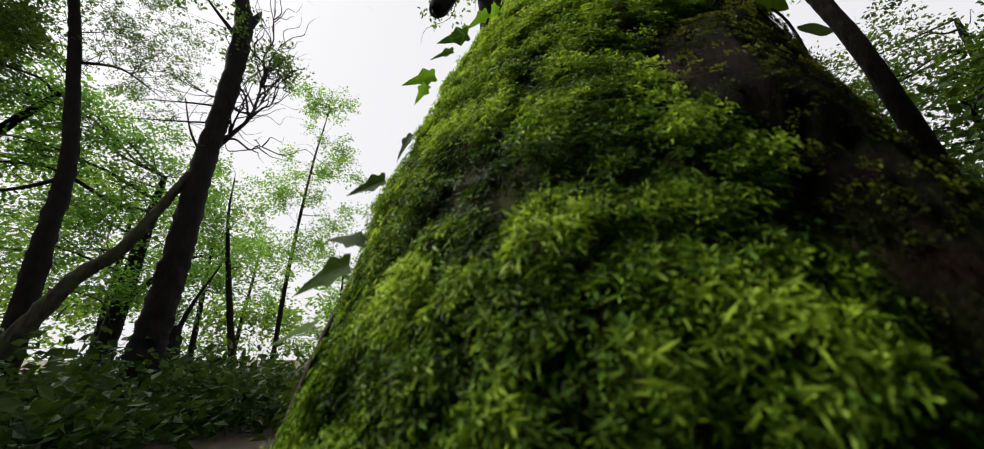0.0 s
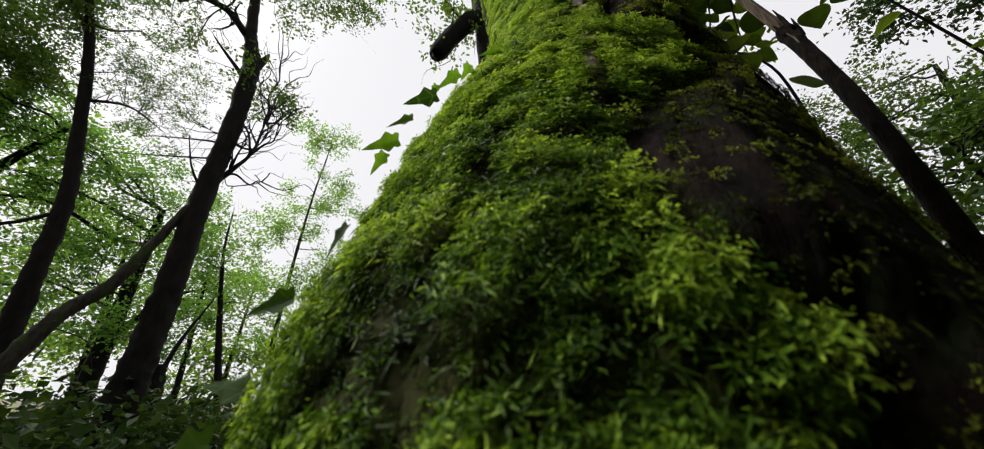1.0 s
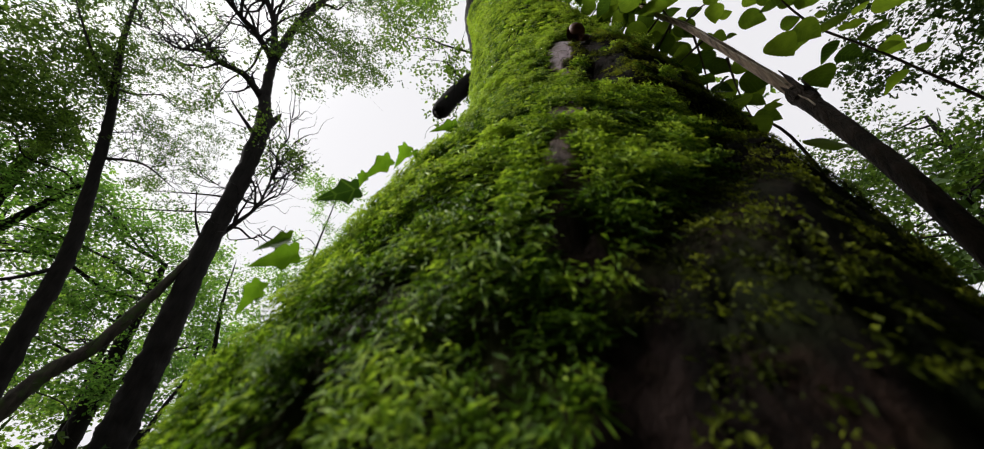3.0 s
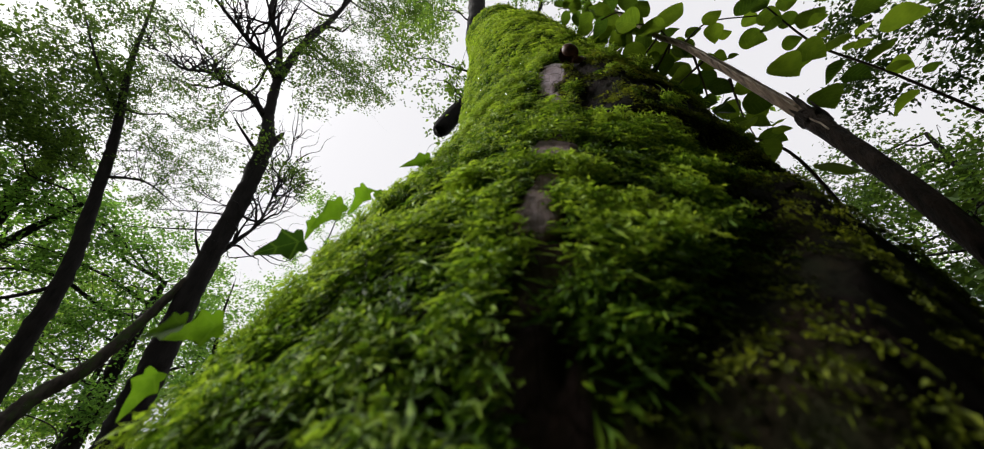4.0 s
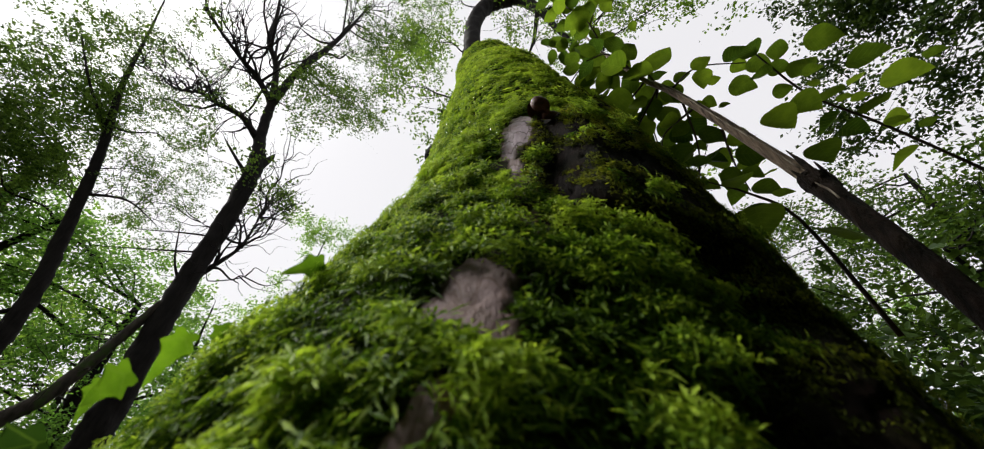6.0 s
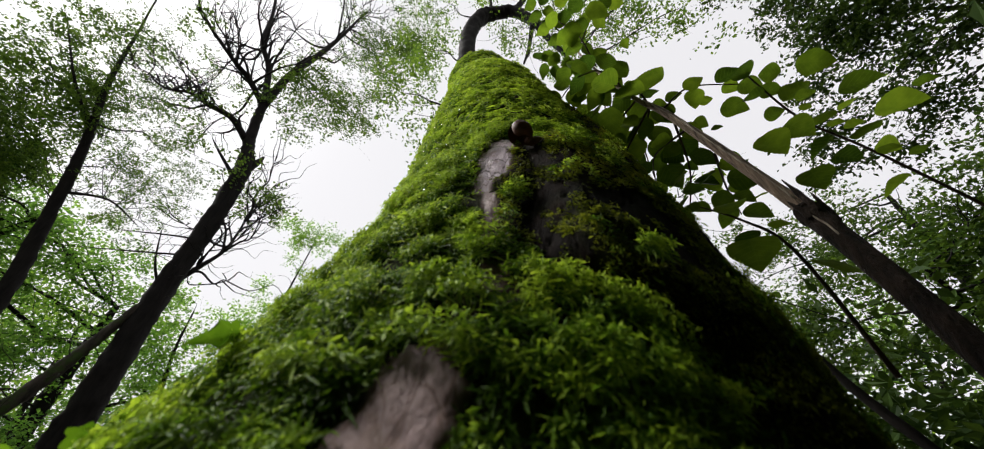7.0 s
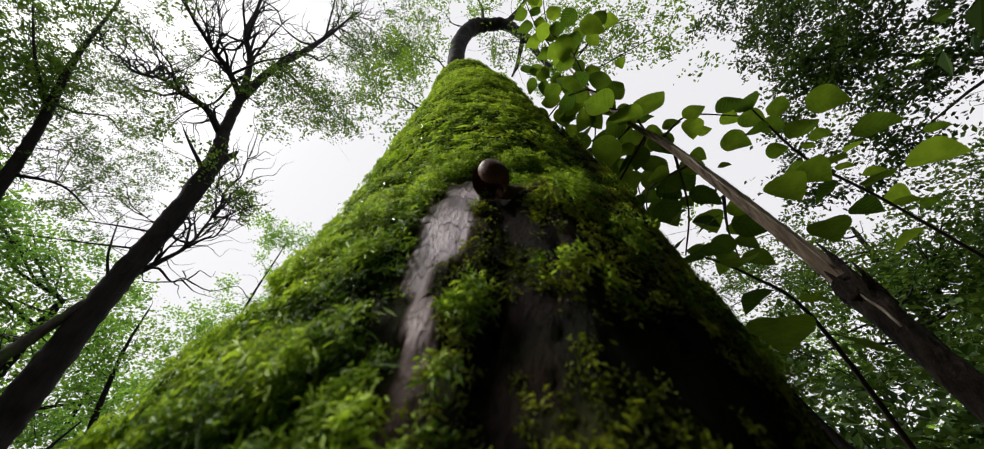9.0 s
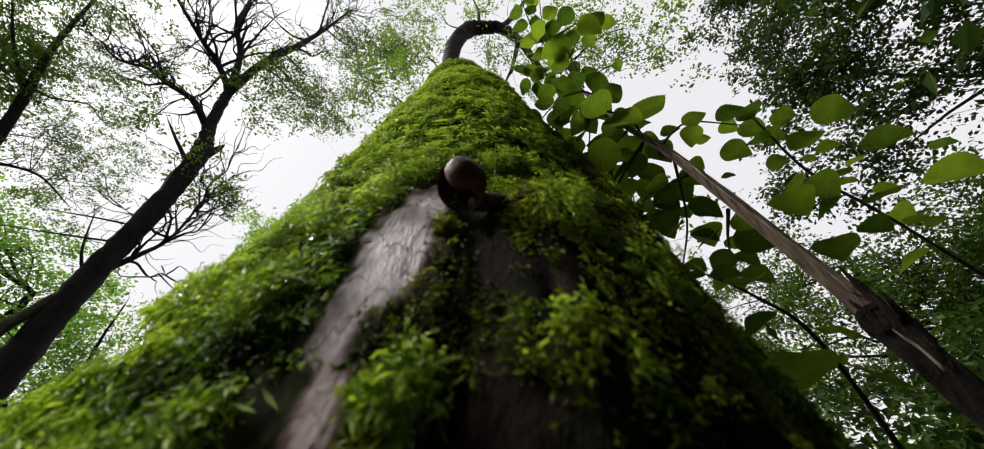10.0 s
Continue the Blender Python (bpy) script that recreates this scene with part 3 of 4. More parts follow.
# ---- hazel: a pale leaning stem and leafy twigs beside the trunk ----
hazel = thing("hazel_shrub", (0.40, 0.12, 0.0), "leaning pale hazel stem with broad green leaves", "shrub")
STEM = [(0.40, 0.12, -0.05, 0.014), (0.47, 0.30, 0.9, 0.0120), (0.490, 0.347, 1.2, 0.0116), (0.526, 0.402, 1.5, 0.0108), (0.551, 0.455, 1.690, 0.0118), (0.557, 0.471, 1.742, 0.0148), (0.556, 0.478, 1.770, 0.0096),
        (0.540, 0.496, 1.86, 0.0084), (0.517, 0.519, 1.98, 0.0074), (0.496, 0.540, 2.08, 0.0062), (0.479, 0.557, 2.14, 0.0050), (0.474, 0.60, 2.28, 0.0045), (0.462, 0.655, 2.5, 0.0035), (0.43, 0.70, 2.8, 0.002)]
v, f = tube(STEM[:6] + [(0.5565, 0.475, 1.757, 0.0130)], 16, 10, 0.07, 3)
part("lower_stem", mesh_of("lower_stem", v, f, BARK_KNOT), hazel, "dark rough lower stem with a swollen knot")
v, f = tube([(0.557, 0.472, 1.745, 0.0104)] + STEM[6:], 16, 10, 0.03, 4)
part("stem", mesh_of("stem", v, f, BARK_STEM), hazel, "smooth grey-brown stem, paler towards the broken tip")


def strip(first, last, turn, width, seed):
    """A torn strip of pale wood that lies on the stem, turn degrees round it from the side towards -y."""
    rows = resample(STEM[first : last + 1], 3)
    way = unit(np.gradient(rows[:, :3], axis=0))
    a = np.radians(turn + 8 * np.sin(np.arange(len(rows)) * 1.3 + seed))
    out = np.column_stack([np.sin(a), -np.cos(a), 0 * a])
    out = unit(out - way * (out * way).sum(-1, keepdims=True))
    c = rows[:, :3] + out * (rows[:, 3:] * 0.97)
    r = width * (0.6 + 0.4 * np.sin(np.arange(len(rows)) * 0.9 + seed) ** 2)
    v, f = tube(np.column_stack([c, r]), 8, 4, 0.25, seed)
    part("peeled_strip", mesh_of("peeled_strip", v, f, PEELED), hazel, "pale strip of peeled wood")


strip(6, 10, -35, 0.0016, 5)
strip(7, 10, 20, 0.0012, 6)
strip(4, 5, -60, 0.0014, 7)
for k, (low, high, out) in enumerate(((1.735, 1.80, -20), (1.72, 1.775, 40), (1.745, 1.79, 95), (1.73, 1.765, -75))):
    c = np.array([np.interp([low, (low + high) / 2, high], [r[2] for r in STEM], [r[i] for r in STEM]) for i in (0, 1)]).T
    d = np.array([math.sin(radians(out)), -math.cos(radians(out))])
    rows = [(*(c[i] + d * (0.0116 + 0.004 * i)), z, w) for i, (z, w) in enumerate(((low, 0.0045), ((low + high) / 2, 0.0035), (high, 0.0008)))]
    v, f = tube(rows, 7, 5, 0.2, 40 + k)
    part("bark_flap", mesh_of("bark_flap", v, f, BARK_KNOT), hazel, "flap of bark curled off the knot")


def twig(points, leaves, spread=0.4):
    """A twig with leaves: how far along it, size, degrees to the side, droop."""
    v, f = tube(points, 5, 5)
    part("twig", mesh_of("twig", v, f, TWIG), hazel)
    c = resample(points, 12)[:, :3]
    for u, size, turn, droop in leaves:
        k = min(int(u * (len(c) - 1)), len(c) - 2)
        way = c[k + 1] - c[k]
        heading = math.atan2(way[1], way[0]) + radians(turn)
        tip = np.array([math.cos(heading), math.sin(heading), -droop])
        size = size * 0.8
        base = c[k] + 0.12 * size * unit(tip)
        up = (0.45 * rng.normal() * spread, 0.45 * rng.normal() * spread, 1.0)
        stalk, sf = tube([(*c[k], 0.0011), (*base, 0.0009)], 4, 2)
        one = leaf(HAZEL_LEAVES, hazel, base, tip, up, size)
        part("stalk", mesh_of("stalk", stalk, sf, TWIG), one)


twig([(1.25, 0.62, 1.75, 0.004), (0.99, 0.60, 2.05, 0.003), (0.88, 0.60, 2.18, 0.003), (0.78, 0.56, 2.30, 0.002)],
     [(0.15, 0.09, 60, 0.2), (0.3, 0.08, -70, 0.3), (0.42, 0.085, 80, 0.1), (0.5, 0.075, -60, 0.4), (0.6, 0.09, 50, 0.2), (0.68, 0.07, -80, 0.2), (0.78, 0.085, 70, 0.3), (0.88, 0.07, -40, 0.2), (0.98, 0.08, 10, 0.3)])
twig([(0.70, 0.62, 1.60, 0.004), (0.66, 0.61, 1.80, 0.003), (0.60, 0.61, 1.86, 0.0022), (0.54, 0.62, 1.90, 0.0015)],
     [(0.3, 0.10, 100, 0.6), (0.55, 0.07, -80, 0.2), (0.75, 0.075, 70, 0.3), (0.95, 0.065, 0, 0.2)])
twig([(0.53, 0.60, 2.21, 0.003), (0.49, 0.57, 2.22, 0.002), (0.43, 0.55, 2.19, 0.0015)],
     [(0.3, 0.09, 60, 0.2), (0.6, 0.085, -70, 0.4), (0.9, 0.09, 0, 0.3)])
twig([(0.545, 0.56, 2.05, 0.003), (0.55, 0.68, 2.12, 0.002), (0.60, 0.78, 2.15, 0.0015)],
     [(0.2, 0.06, 80, 0.3), (0.4, 0.07, -70, 0.3), (0.6, 0.065, 60, 0.2), (0.8, 0.07, -60, 0.3), (1.0, 0.075, 0, 0.3)])
twig([(0.535, 0.58, 2.15, 0.003), (0.66, 0.60, 2.30, 0.002), (0.80, 0.60, 2.33, 0.0015)],
     [(0.2, 0.05, 80, 0.3), (0.4, 0.06, -70, 0.1), (0.55, 0.07, 60, 0.2), (0.75, 0.075, -60, 0.3), (1.0, 0.08, 0, 0.2)])
twig([(0.475, 0.655, 2.5, 0.003), (0.42, 0.60, 2.58, 0.002), (0.36, 0.58, 2.62, 0.0015)],
     [(0.15, 0.06, 80, 0.3), (0.35, 0.07, -70, 0.3), (0.5, 0.065, 60, 0.2), (0.7, 0.07, -60, 0.3), (0.85, 0.06, 60, 0.3), (1.0, 0.07, 0, 0.3)])
twig([(0.50, 0.63, 2.38, 0.003), (0.47, 0.74, 2.48, 0.002), (0.42, 0.83, 2.52, 0.0015)],
     [(0.15, 0.06, 80, 0.3), (0.35, 0.07, -70, 0.3), (0.5, 0.065, 60, 0.2), (0.7, 0.07, -60, 0.3), (0.85, 0.06, 60, 0.3), (1.0, 0.07, 0, 0.3)])
twig([(0.45, 0.68, 2.66, 0.0025), (0.50, 0.62, 2.78, 0.002), (0.56, 0.60, 2.86, 0.0015)],
     [(0.1, 0.06, 80, 0.3), (0.35, 0.07, -70, 0.3), (0.55, 0.065, 60, 0.2), (0.8, 0.07, -60, 0.3), (1.0, 0.07, 0, 0.3)])
twig([(0.43, 0.70, 2.8, 0.0025), (0.40, 0.66, 2.95, 0.002), (0.38, 0.60, 3.05, 0.0015)],
     [(0.1, 0.07, 80, 0.3), (0.35, 0.07, -70, 0.3), (0.55, 0.075, 60, 0.2), (0.8, 0.07, -60, 0.3), (1.0, 0.07, 0, 0.3)])


def leafy(points, count, size):
    """A twig with leaves by turns on both sides."""
    rows = [((k + 0.6) / count, size * rng.uniform(0.75, 1.15), (70 if k % 2 else -70) * rng.uniform(0.6, 1.2), rng.uniform(0.0, 0.5)) for k in range(count)]
    twig(points, rows, 0.8)


leafy([(0.52, 0.62, 2.26, 0.003), (0.47, 0.70, 2.22, 0.002), (0.46, 0.80, 2.16, 0.0015)], 9, 0.075)
leafy([(0.50, 0.63, 2.36, 0.003), (0.44, 0.60, 2.36, 0.002), (0.38, 0.60, 2.32, 0.0015)], 8, 0.075)
leafy([(0.48, 0.65, 2.46, 0.003), (0.52, 0.76, 2.44, 0.002), (0.54, 0.88, 2.40, 0.0015)], 9, 0.08)
leafy([(0.47, 0.66, 2.52, 0.003), (0.41, 0.72, 2.50, 0.002), (0.36, 0.80, 2.46, 0.0015)], 8, 0.075)
leafy([(0.53, 0.60, 2.2, 0.003), (0.58, 0.74, 2.24, 0.002), (0.66, 0.86, 2.24, 0.0015)], 9, 0.08)
leafy([(0.53, 0.60, 2.2, 0.003), (0.47, 0.66, 2.1, 0.002), (0.43, 0.66, 2.0, 0.0015)], 7, 0.07)
leafy([(0.54, 0.57, 2.1, 0.003), (0.60, 0.66, 2.05, 0.002), (0.62, 0.74, 2.0, 0.0015)], 7, 0.065)
leafy([(0.45, 0.68, 2.6, 0.003), (0.40, 0.74, 2.7, 0.002), (0.34, 0.76, 2.75, 0.0015)], 8, 0.07)
leafy([(0.43, 0.70, 2.8, 0.003), (0.48, 0.74, 2.95, 0.002), (0.52, 0.76, 3.05, 0.0015)], 7, 0.07)
leafy([(0.43, 0.70, 2.8, 0.003), (0.36, 0.66, 2.9, 0.002), (0.31, 0.60, 2.95, 0.0015)], 8, 0.07)
leafy([(0.50, 0.63, 2.36, 0.003), (0.58, 0.70, 2.42, 0.002), (0.66, 0.74, 2.44, 0.0015)], 7, 0.07)
leafy([(0.552, 0.54, 1.95, 0.003), (0.66, 0.66, 2.0, 0.002), (0.76, 0.76, 2.02, 0.0015)], 7, 0.07)


# single broad leaves on the near shoots: middle, length, heading in degrees
def broad_leaves(*rows):
    for x, y, z, size, heading in rows:
        a, size = radians(heading + rng.normal() * 4), min(0.62 * size, 0.07)
        tip = np.array([math.cos(a), math.sin(a), rng.uniform(-0.22, 0.04)])
        base = np.array([x, y, z]) - 0.5 * size * unit(tip)
        one = leaf(HAZEL_LEAVES, hazel, base, tip, (0.22 * rng.normal(), 0.22 * rng.normal() + 0.05, 1.0), size)
        back = base - 0.22 * size * unit(tip) + (0.0, 0.0, 0.006)
        v, f = tube([(*(back - 0.15 * size * unit(tip) + (0.004, 0.004, 0.004)), 0.0013), (*back, 0.0011), (*base, 0.0009)], 4, 4)
        part("stalk", mesh_of("stalk", v, f, TWIG), one)


broad_leaves((0.768, 0.516, 2.216, 0.082, 167), (0.855, 0.488, 2.225, 0.108, 343), (0.885, 0.481, 2.125, 0.125, 330), (0.798, 0.433, 1.957, 0.103, 325), (0.764, 0.496, 2.090, 0.054, 311),
             (0.762, 0.618, 2.249, 0.103, 356), (0.832, 0.641, 2.396, 0.085, 12), (0.863, 0.624, 2.239, 0.071, 324), (0.680, 0.540, 1.987, 0.125, 25))
broad_leaves((0.785, 0.594, 1.961, 0.125, 35), (0.737, 0.526, 2.022, 0.099, 18), (0.823, 0.508, 2.017, 0.049, 320), (0.816, 0.548, 1.971, 0.080, 358), (0.919, 0.548, 2.010, 0.058, 314),
             (0.365, 0.506, 1.982, 0.082, 80), (0.413, 0.463, 1.770, 0.043, 339), (0.506, 0.525, 1.720, 0.125, 46), (0.587, 0.538, 2.028, 0.034, 326))
broad_leaves((0.770, 0.726, 2.089, 0.096, 284), (0.613, 0.611, 2.270, 0.064, 330), (0.530, 0.492, 1.748, 0.040, 325), (0.457, 0.553, 2.171, 0.110, 163), (0.594, 0.706, 2.085, 0.125, 46),
             (0.688, 0.713, 2.074, 0.121, 41), (0.675, 0.732, 2.152, 0.061, 20), (0.704, 0.669, 2.250, 0.068, 14), (0.729, 0.643, 2.316, 0.055, 312))
broad_leaves((0.892, 0.612, 2.333, 0.091, 354), (0.953, 0.616, 2.268, 0.051, 255), (1.005, 0.581, 2.224, 0.066, 276), (1.025, 0.600, 2.089, 0.086, 1), (0.929, 0.583, 2.148, 0.051, 332),
             (1.089, 0.600, 2.083, 0.053, 299), (1.106, 0.504, 2.209, 0.064, 326), (0.571, 0.706, 2.247, 0.077, 254), (0.604, 0.696, 2.301, 0.079, 17))
broad_leaves((0.661, 0.697, 2.192, 0.107, 34), (0.854, 0.765, 2.101, 0.067, 277), (0.422, 0.663, 2.401, 0.114, 105), (0.541, 0.588, 2.507, 0.052, 49), (0.507, 0.637, 2.442, 0.099, 49),
             (0.465, 0.539, 2.604, 0.117, 357), (0.391, 0.587, 2.553, 0.113, 86), (0.410, 0.551, 2.668, 0.092, 120), (0.375, 0.673, 2.465, 0.093, 99))


# ---- ivy that climbs the left flank of the trunk ----
ivy = thing("ivy", (-0.05, -0.1, 0.0), "climbing ivy with lobed green leaves on the mossy trunk", "ivy")
zs = np.array([0.3, 0.7, 1.0, 1.1, 1.2, 1.3, 1.36, 1.42])
c, o, _ = on_trunk(np.array([-85.0, -78, -70, -66, -62, -52, -46, -46]), zs, np.full(8, -0.007))
v, f = tube(np.column_stack([c, np.linspace(0.003, 0.001, 8)]), 6, 6, 0.1, 9)
part("vine", mesh_of("vine", v, f, TWIG), ivy)


def ivy_leaves(*rows):
    for x, y, z, size, tip, up in rows:
        x, y, z = np.array([x, y, z]) - 0.45 * size * unit(np.array(tip))
        one = leaf(IVY_LEAVES, ivy, (x, y, z), tip, up, size)
        d = unit(along(z)[:2] - (x, y)) * 0.03
        s, sf = tube([(x + d[0], y + d[1], z - 0.014, 0.0009), (x + 0.4 * d[0], y + 0.4 * d[1], z - 0.003, 0.0008), (x, y, z, 0.0006)], 4, 3)
        part("stalk", mesh_of("stalk", s, sf, TWIG), one)


ivy_leaves((-0.027, 0.292, 1.414, 0.034, (-1.0, 0.15, -0.2), (0.5, -0.8, -0.45)),
           (-0.002, 0.286, 1.432, 0.026, (-0.9, 0.3, -0.5), (0.5, -0.8, -0.1)),
           (-0.017, 0.3, 1.432, 0.016, (-0.3, 0.2, -1.0), (0.5, -0.8, 0.1)),
           (0.014, 0.287, 1.444, 0.022, (-0.3, 0.0, -1.0), (0.6, -0.7, 0.1)),
           (0.021, 0.302, 1.456, 0.017, (0.5, 0.2, -1.0), (0.4, -0.8, 0.2)))
ivy_leaves((0.037, 0.311, 1.499, 0.024, (-1.0, 0.1, -0.25), (0.3, -0.8, -0.2)),
           (-0.06, 0.3, 1.369, 0.036, (-1.0, 0.1, -0.2), (0.5, -0.75, -0.1)),
           (-0.030, 0.252, 1.352, 0.022, (-1.0, 0.2, -0.2), (0.4, -0.8, 0.2)),
           (-0.052, 0.280, 1.335, 0.022, (-0.5, 0.1, -1.0), (0.5, -0.8, 0.2)),
           (-0.047, 0.223, 1.244, 0.022, (-0.6, 0.1, -1.0), (-0.4, -0.7, 0.2)))
ivy_leaves((-0.06, 0.2, 1.202, 0.026, (-1.0, 0.2, -0.3), (0.3, -0.8, 0.3)),
           (-0.065, 0.193, 1.169, 0.026, (-0.9, 0.1, 0.2), (0.4, -0.7, 0.3)),
           (-0.069, 0.181, 1.145, 0.034, (-1.0, 0.2, -0.4), (0.3, -0.7, 0.4)),
           (-0.075, 0.168, 1.118, 0.032, (-1.0, 0.3, -0.2), (0.2, -0.5, 0.7)))


# ---- trees of the wood ----
def sprays(centres, radii, counts, leaf_size, seed, per=10, flat=0.6):
    """Leaves in flat sprays, scattered through the clumps: places and quads."""
    local = np.random.default_rng(seed)
    who = np.repeat(np.arange(len(counts)), counts)
    n = len(who)
    heart = unit(local.normal(size=(len(counts), 9, 3))) * local.uniform(0.3, 1.0, (len(counts), 9, 1))
    off = (heart[who, local.integers(0, 9, n)] + 0.15 * local.normal(size=(n, 3))) * np.array([1, 1, 0.75])
    root = centres[who] + off * radii[who][:, None]
    way = unit(off + 0.7 * local.normal(size=(n, 3)) * np.array([1, 1, 0.5]) - np.array([0, 0, 0.15]))
    side = unit(np.cross(way, np.array([0, 0, 1.0]) + 0.3 * local.normal(size=(n, 3))))
    long = leaf_size * local.uniform(3.0, 6.0, n)
    k = np.tile(np.arange(per), n)
    w = np.repeat(np.arange(n), per)
    m = n * per
    sign = np.where(k % 2, 1.0, -1.0)[:, None]
    base = root[w] + way[w] * (long[w] * (k / per))[:, None] + leaf_size * 0.5 * local.normal(size=(m, 3))
    tip = unit(way[w] * 0.6 + side[w] * sign + 0.45 * local.normal(size=(m, 3)))
    up = unit(np.array([0, 0, flat]) + 0.6 * local.normal(size=(m, 3)))
    across = unit(np.cross(up, tip))
    size = leaf_size * local.uniform(0.6, 1.25, m)[:, None]
    mid = base + tip * size * 0.45
    fold = np.cross(tip, across) * size * 0.08
    v = np.stack([base, mid + across * size * 0.30 + fold, base + tip * size, mid - across * size * 0.30 + fold], 1).reshape(-1, 3)
    return v, np.arange(4 * m).reshape(-1, 4)


def bough(start, end, r0, local, sag=0.12):
    """A crooked branch between two places."""
    start, end = np.asarray(start, float), np.asarray(end, float)
    d = np.linalg.norm(end - start)
    u = np.linspace(0, 1, 5)[:, None]
    c = start + (end - start) * u + sag * d * local.normal(size=(5, 3)) * np.sin(np.pi * u) * 0.5
    return np.column_stack([c, r0 * (1 - 0.85 * u)])


def tree(name, label, trunk, limbs, clumps, leaf_size, leaf_mat, bark, seed, twiggy=0, boughs=0, group="", per=10, limb_label="", fine=5):
    """A tree: rows of x, y, z, radius for the trunk and each limb; clumps of leaves as rows of x, y, z, radius, sprays."""
    local = np.random.default_rng(seed)
    trunk = np.asarray(trunk, float)
    root = thing(name, (*trunk[0, :2], 0.0), label, "tree", group)
    v, f = tube(trunk, 18, 16, 0.13, seed)
    part("trunk", mesh_of("trunk", v, f, bark), root)
    spine = [resample(trunk, 8)]
    for k, rows in enumerate(limbs):
        v, f = tube(rows, 8, 5, 0.05, seed + k)
        part("limb", mesh_of("limb", v, f, bark), root, limb_label)
        spine.append(resample(rows, 8))
    spine = np.vstack(spine)
    pieces = []
    clumps = np.asarray(clumps, float).reshape(-1, 5)
    for x, y, z, r, n in clumps:
        d = np.linalg.norm(spine[:, :3] - (x, y, z), axis=1) + 0.6 * np.maximum(0, spine[:, 2] - z)
        at = spine[d.argmin()]
        b = bough(at[:3], (x, y, z), min(at[3] * 0.6, 0.012 + 0.014 * d.min()), local)
        pieces.append(tube(b, 5, 3))
        for _ in range(fine):
            q = resample(b, 4)[int(local.integers(6, 15))]
            pieces.append(tube(bough(q[:3], np.array((x, y, z)) + r * local.normal(size=3) * 0.6, max(0.4 * q[3], 0.006), local), 4, 2))
    for rows in limbs if boughs else ():
        c = resample(rows, 8)
        if np.linalg.norm(c[-1, :3] - c[0, :3]) < 2.0:
            continue
        for _ in range(boughs):
            q = c[int(local.integers(4, len(c)))]
            d = unit(unit(c[-1, :3] - c[0, :3]) * 0.9 + local.normal(size=3) * 0.8 + np.array([0, 0, 0.35])) * local.uniform(1.0, 4.2) * min(1.0, np.linalg.norm(c[-1, :3] - c[0, :3]) / 6.0)
            b = bough(q[:3], q[:3] + d, max(0.55 * q[3], 0.034), local, 0.10)
            pieces.append(tube(b, 5, 4))
            for _ in range(6):
                w = resample(b, 5)[int(local.integers(6, 20))]
                e = unit(d + local.normal(size=3) * 0.9) * local.uniform(0.5, 1.7) * min(1.0, np.linalg.norm(d) / 1.5)
                pieces.append(tube(bough(w[:3], w[:3] + e, 0.017, local, 0.12), 4, 3))
    for _ in range(twiggy):
        q = spine[int(local.integers(len(spine) // 3, len(spine)))]
        d = unit(local.normal(size=3) + np.array([0, 0, 0.3])) * local.uniform(0.3, 1.9)
        pieces.append(tube(bough(q[:3], q[:3] + d, min(0.4 * q[3], 0.012), local, 0.15), 4, 3))
    if pieces:
        v, f = joined(pieces)
        part("twigwork", mesh_of("twigwork", v, f, bark), root, "thin dark twigs", "stuff")
    if len(clumps):
        v, f = sprays(clumps[:, :3], clumps[:, 3], clumps[:, 4].astype(int), leaf_size, seed + 99, per)
        part("crown", mesh_of("crown", v, f, leaf_mat, False), root)
    return root


def clump(az, el, rho, r, n):
    return (*bearing(az, el, rho), r, n)


# the big dark tree with the broken limb
R = 10.5
UPPER_LIMBS = [
    [(-7.45, 7.44, 12.7, 0.151), (-7.39, 7.53, 15.1, 0.134), (-7.13, 7.78, 17.3, 0.116), (-6.85, 8.04, 20.3, 0.080), (-6.64, 8.23, 23.8, 0.036)],
    [(-7.45, 7.44, 12.8, 0.125), (-7.82, 7.05, 14.6, 0.098), (-8.23, 6.53, 15.6, 0.089), (-8.44, 6.25, 17.3, 0.062), (-8.84, 5.62, 19.8, 0.027)],
    [(-7.45, 7.44, 12.8, 0.107), (-8, 6.84, 13.5, 0.089), (-8.32, 6.42, 13.7, 0.071), (-8.7, 5.85, 14, 0.053), (-9.2, 5, 14.4, 0.027)],
    [(-7.3, 7.6, 11, 0.116), (-7.76, 7.11, 11.5, 0.089), (-8.16, 6.63, 11.4, 0.071), (-8.45, 6.23, 11.35, 0.045), (-8.75, 5.83, 10.9, 0.018)],
    [(-7, 7.8, 9.4, 0.071), (-7.5, 7.4, 10, 0.040), (-7.76, 7.11, 10.35, 0.018)]]
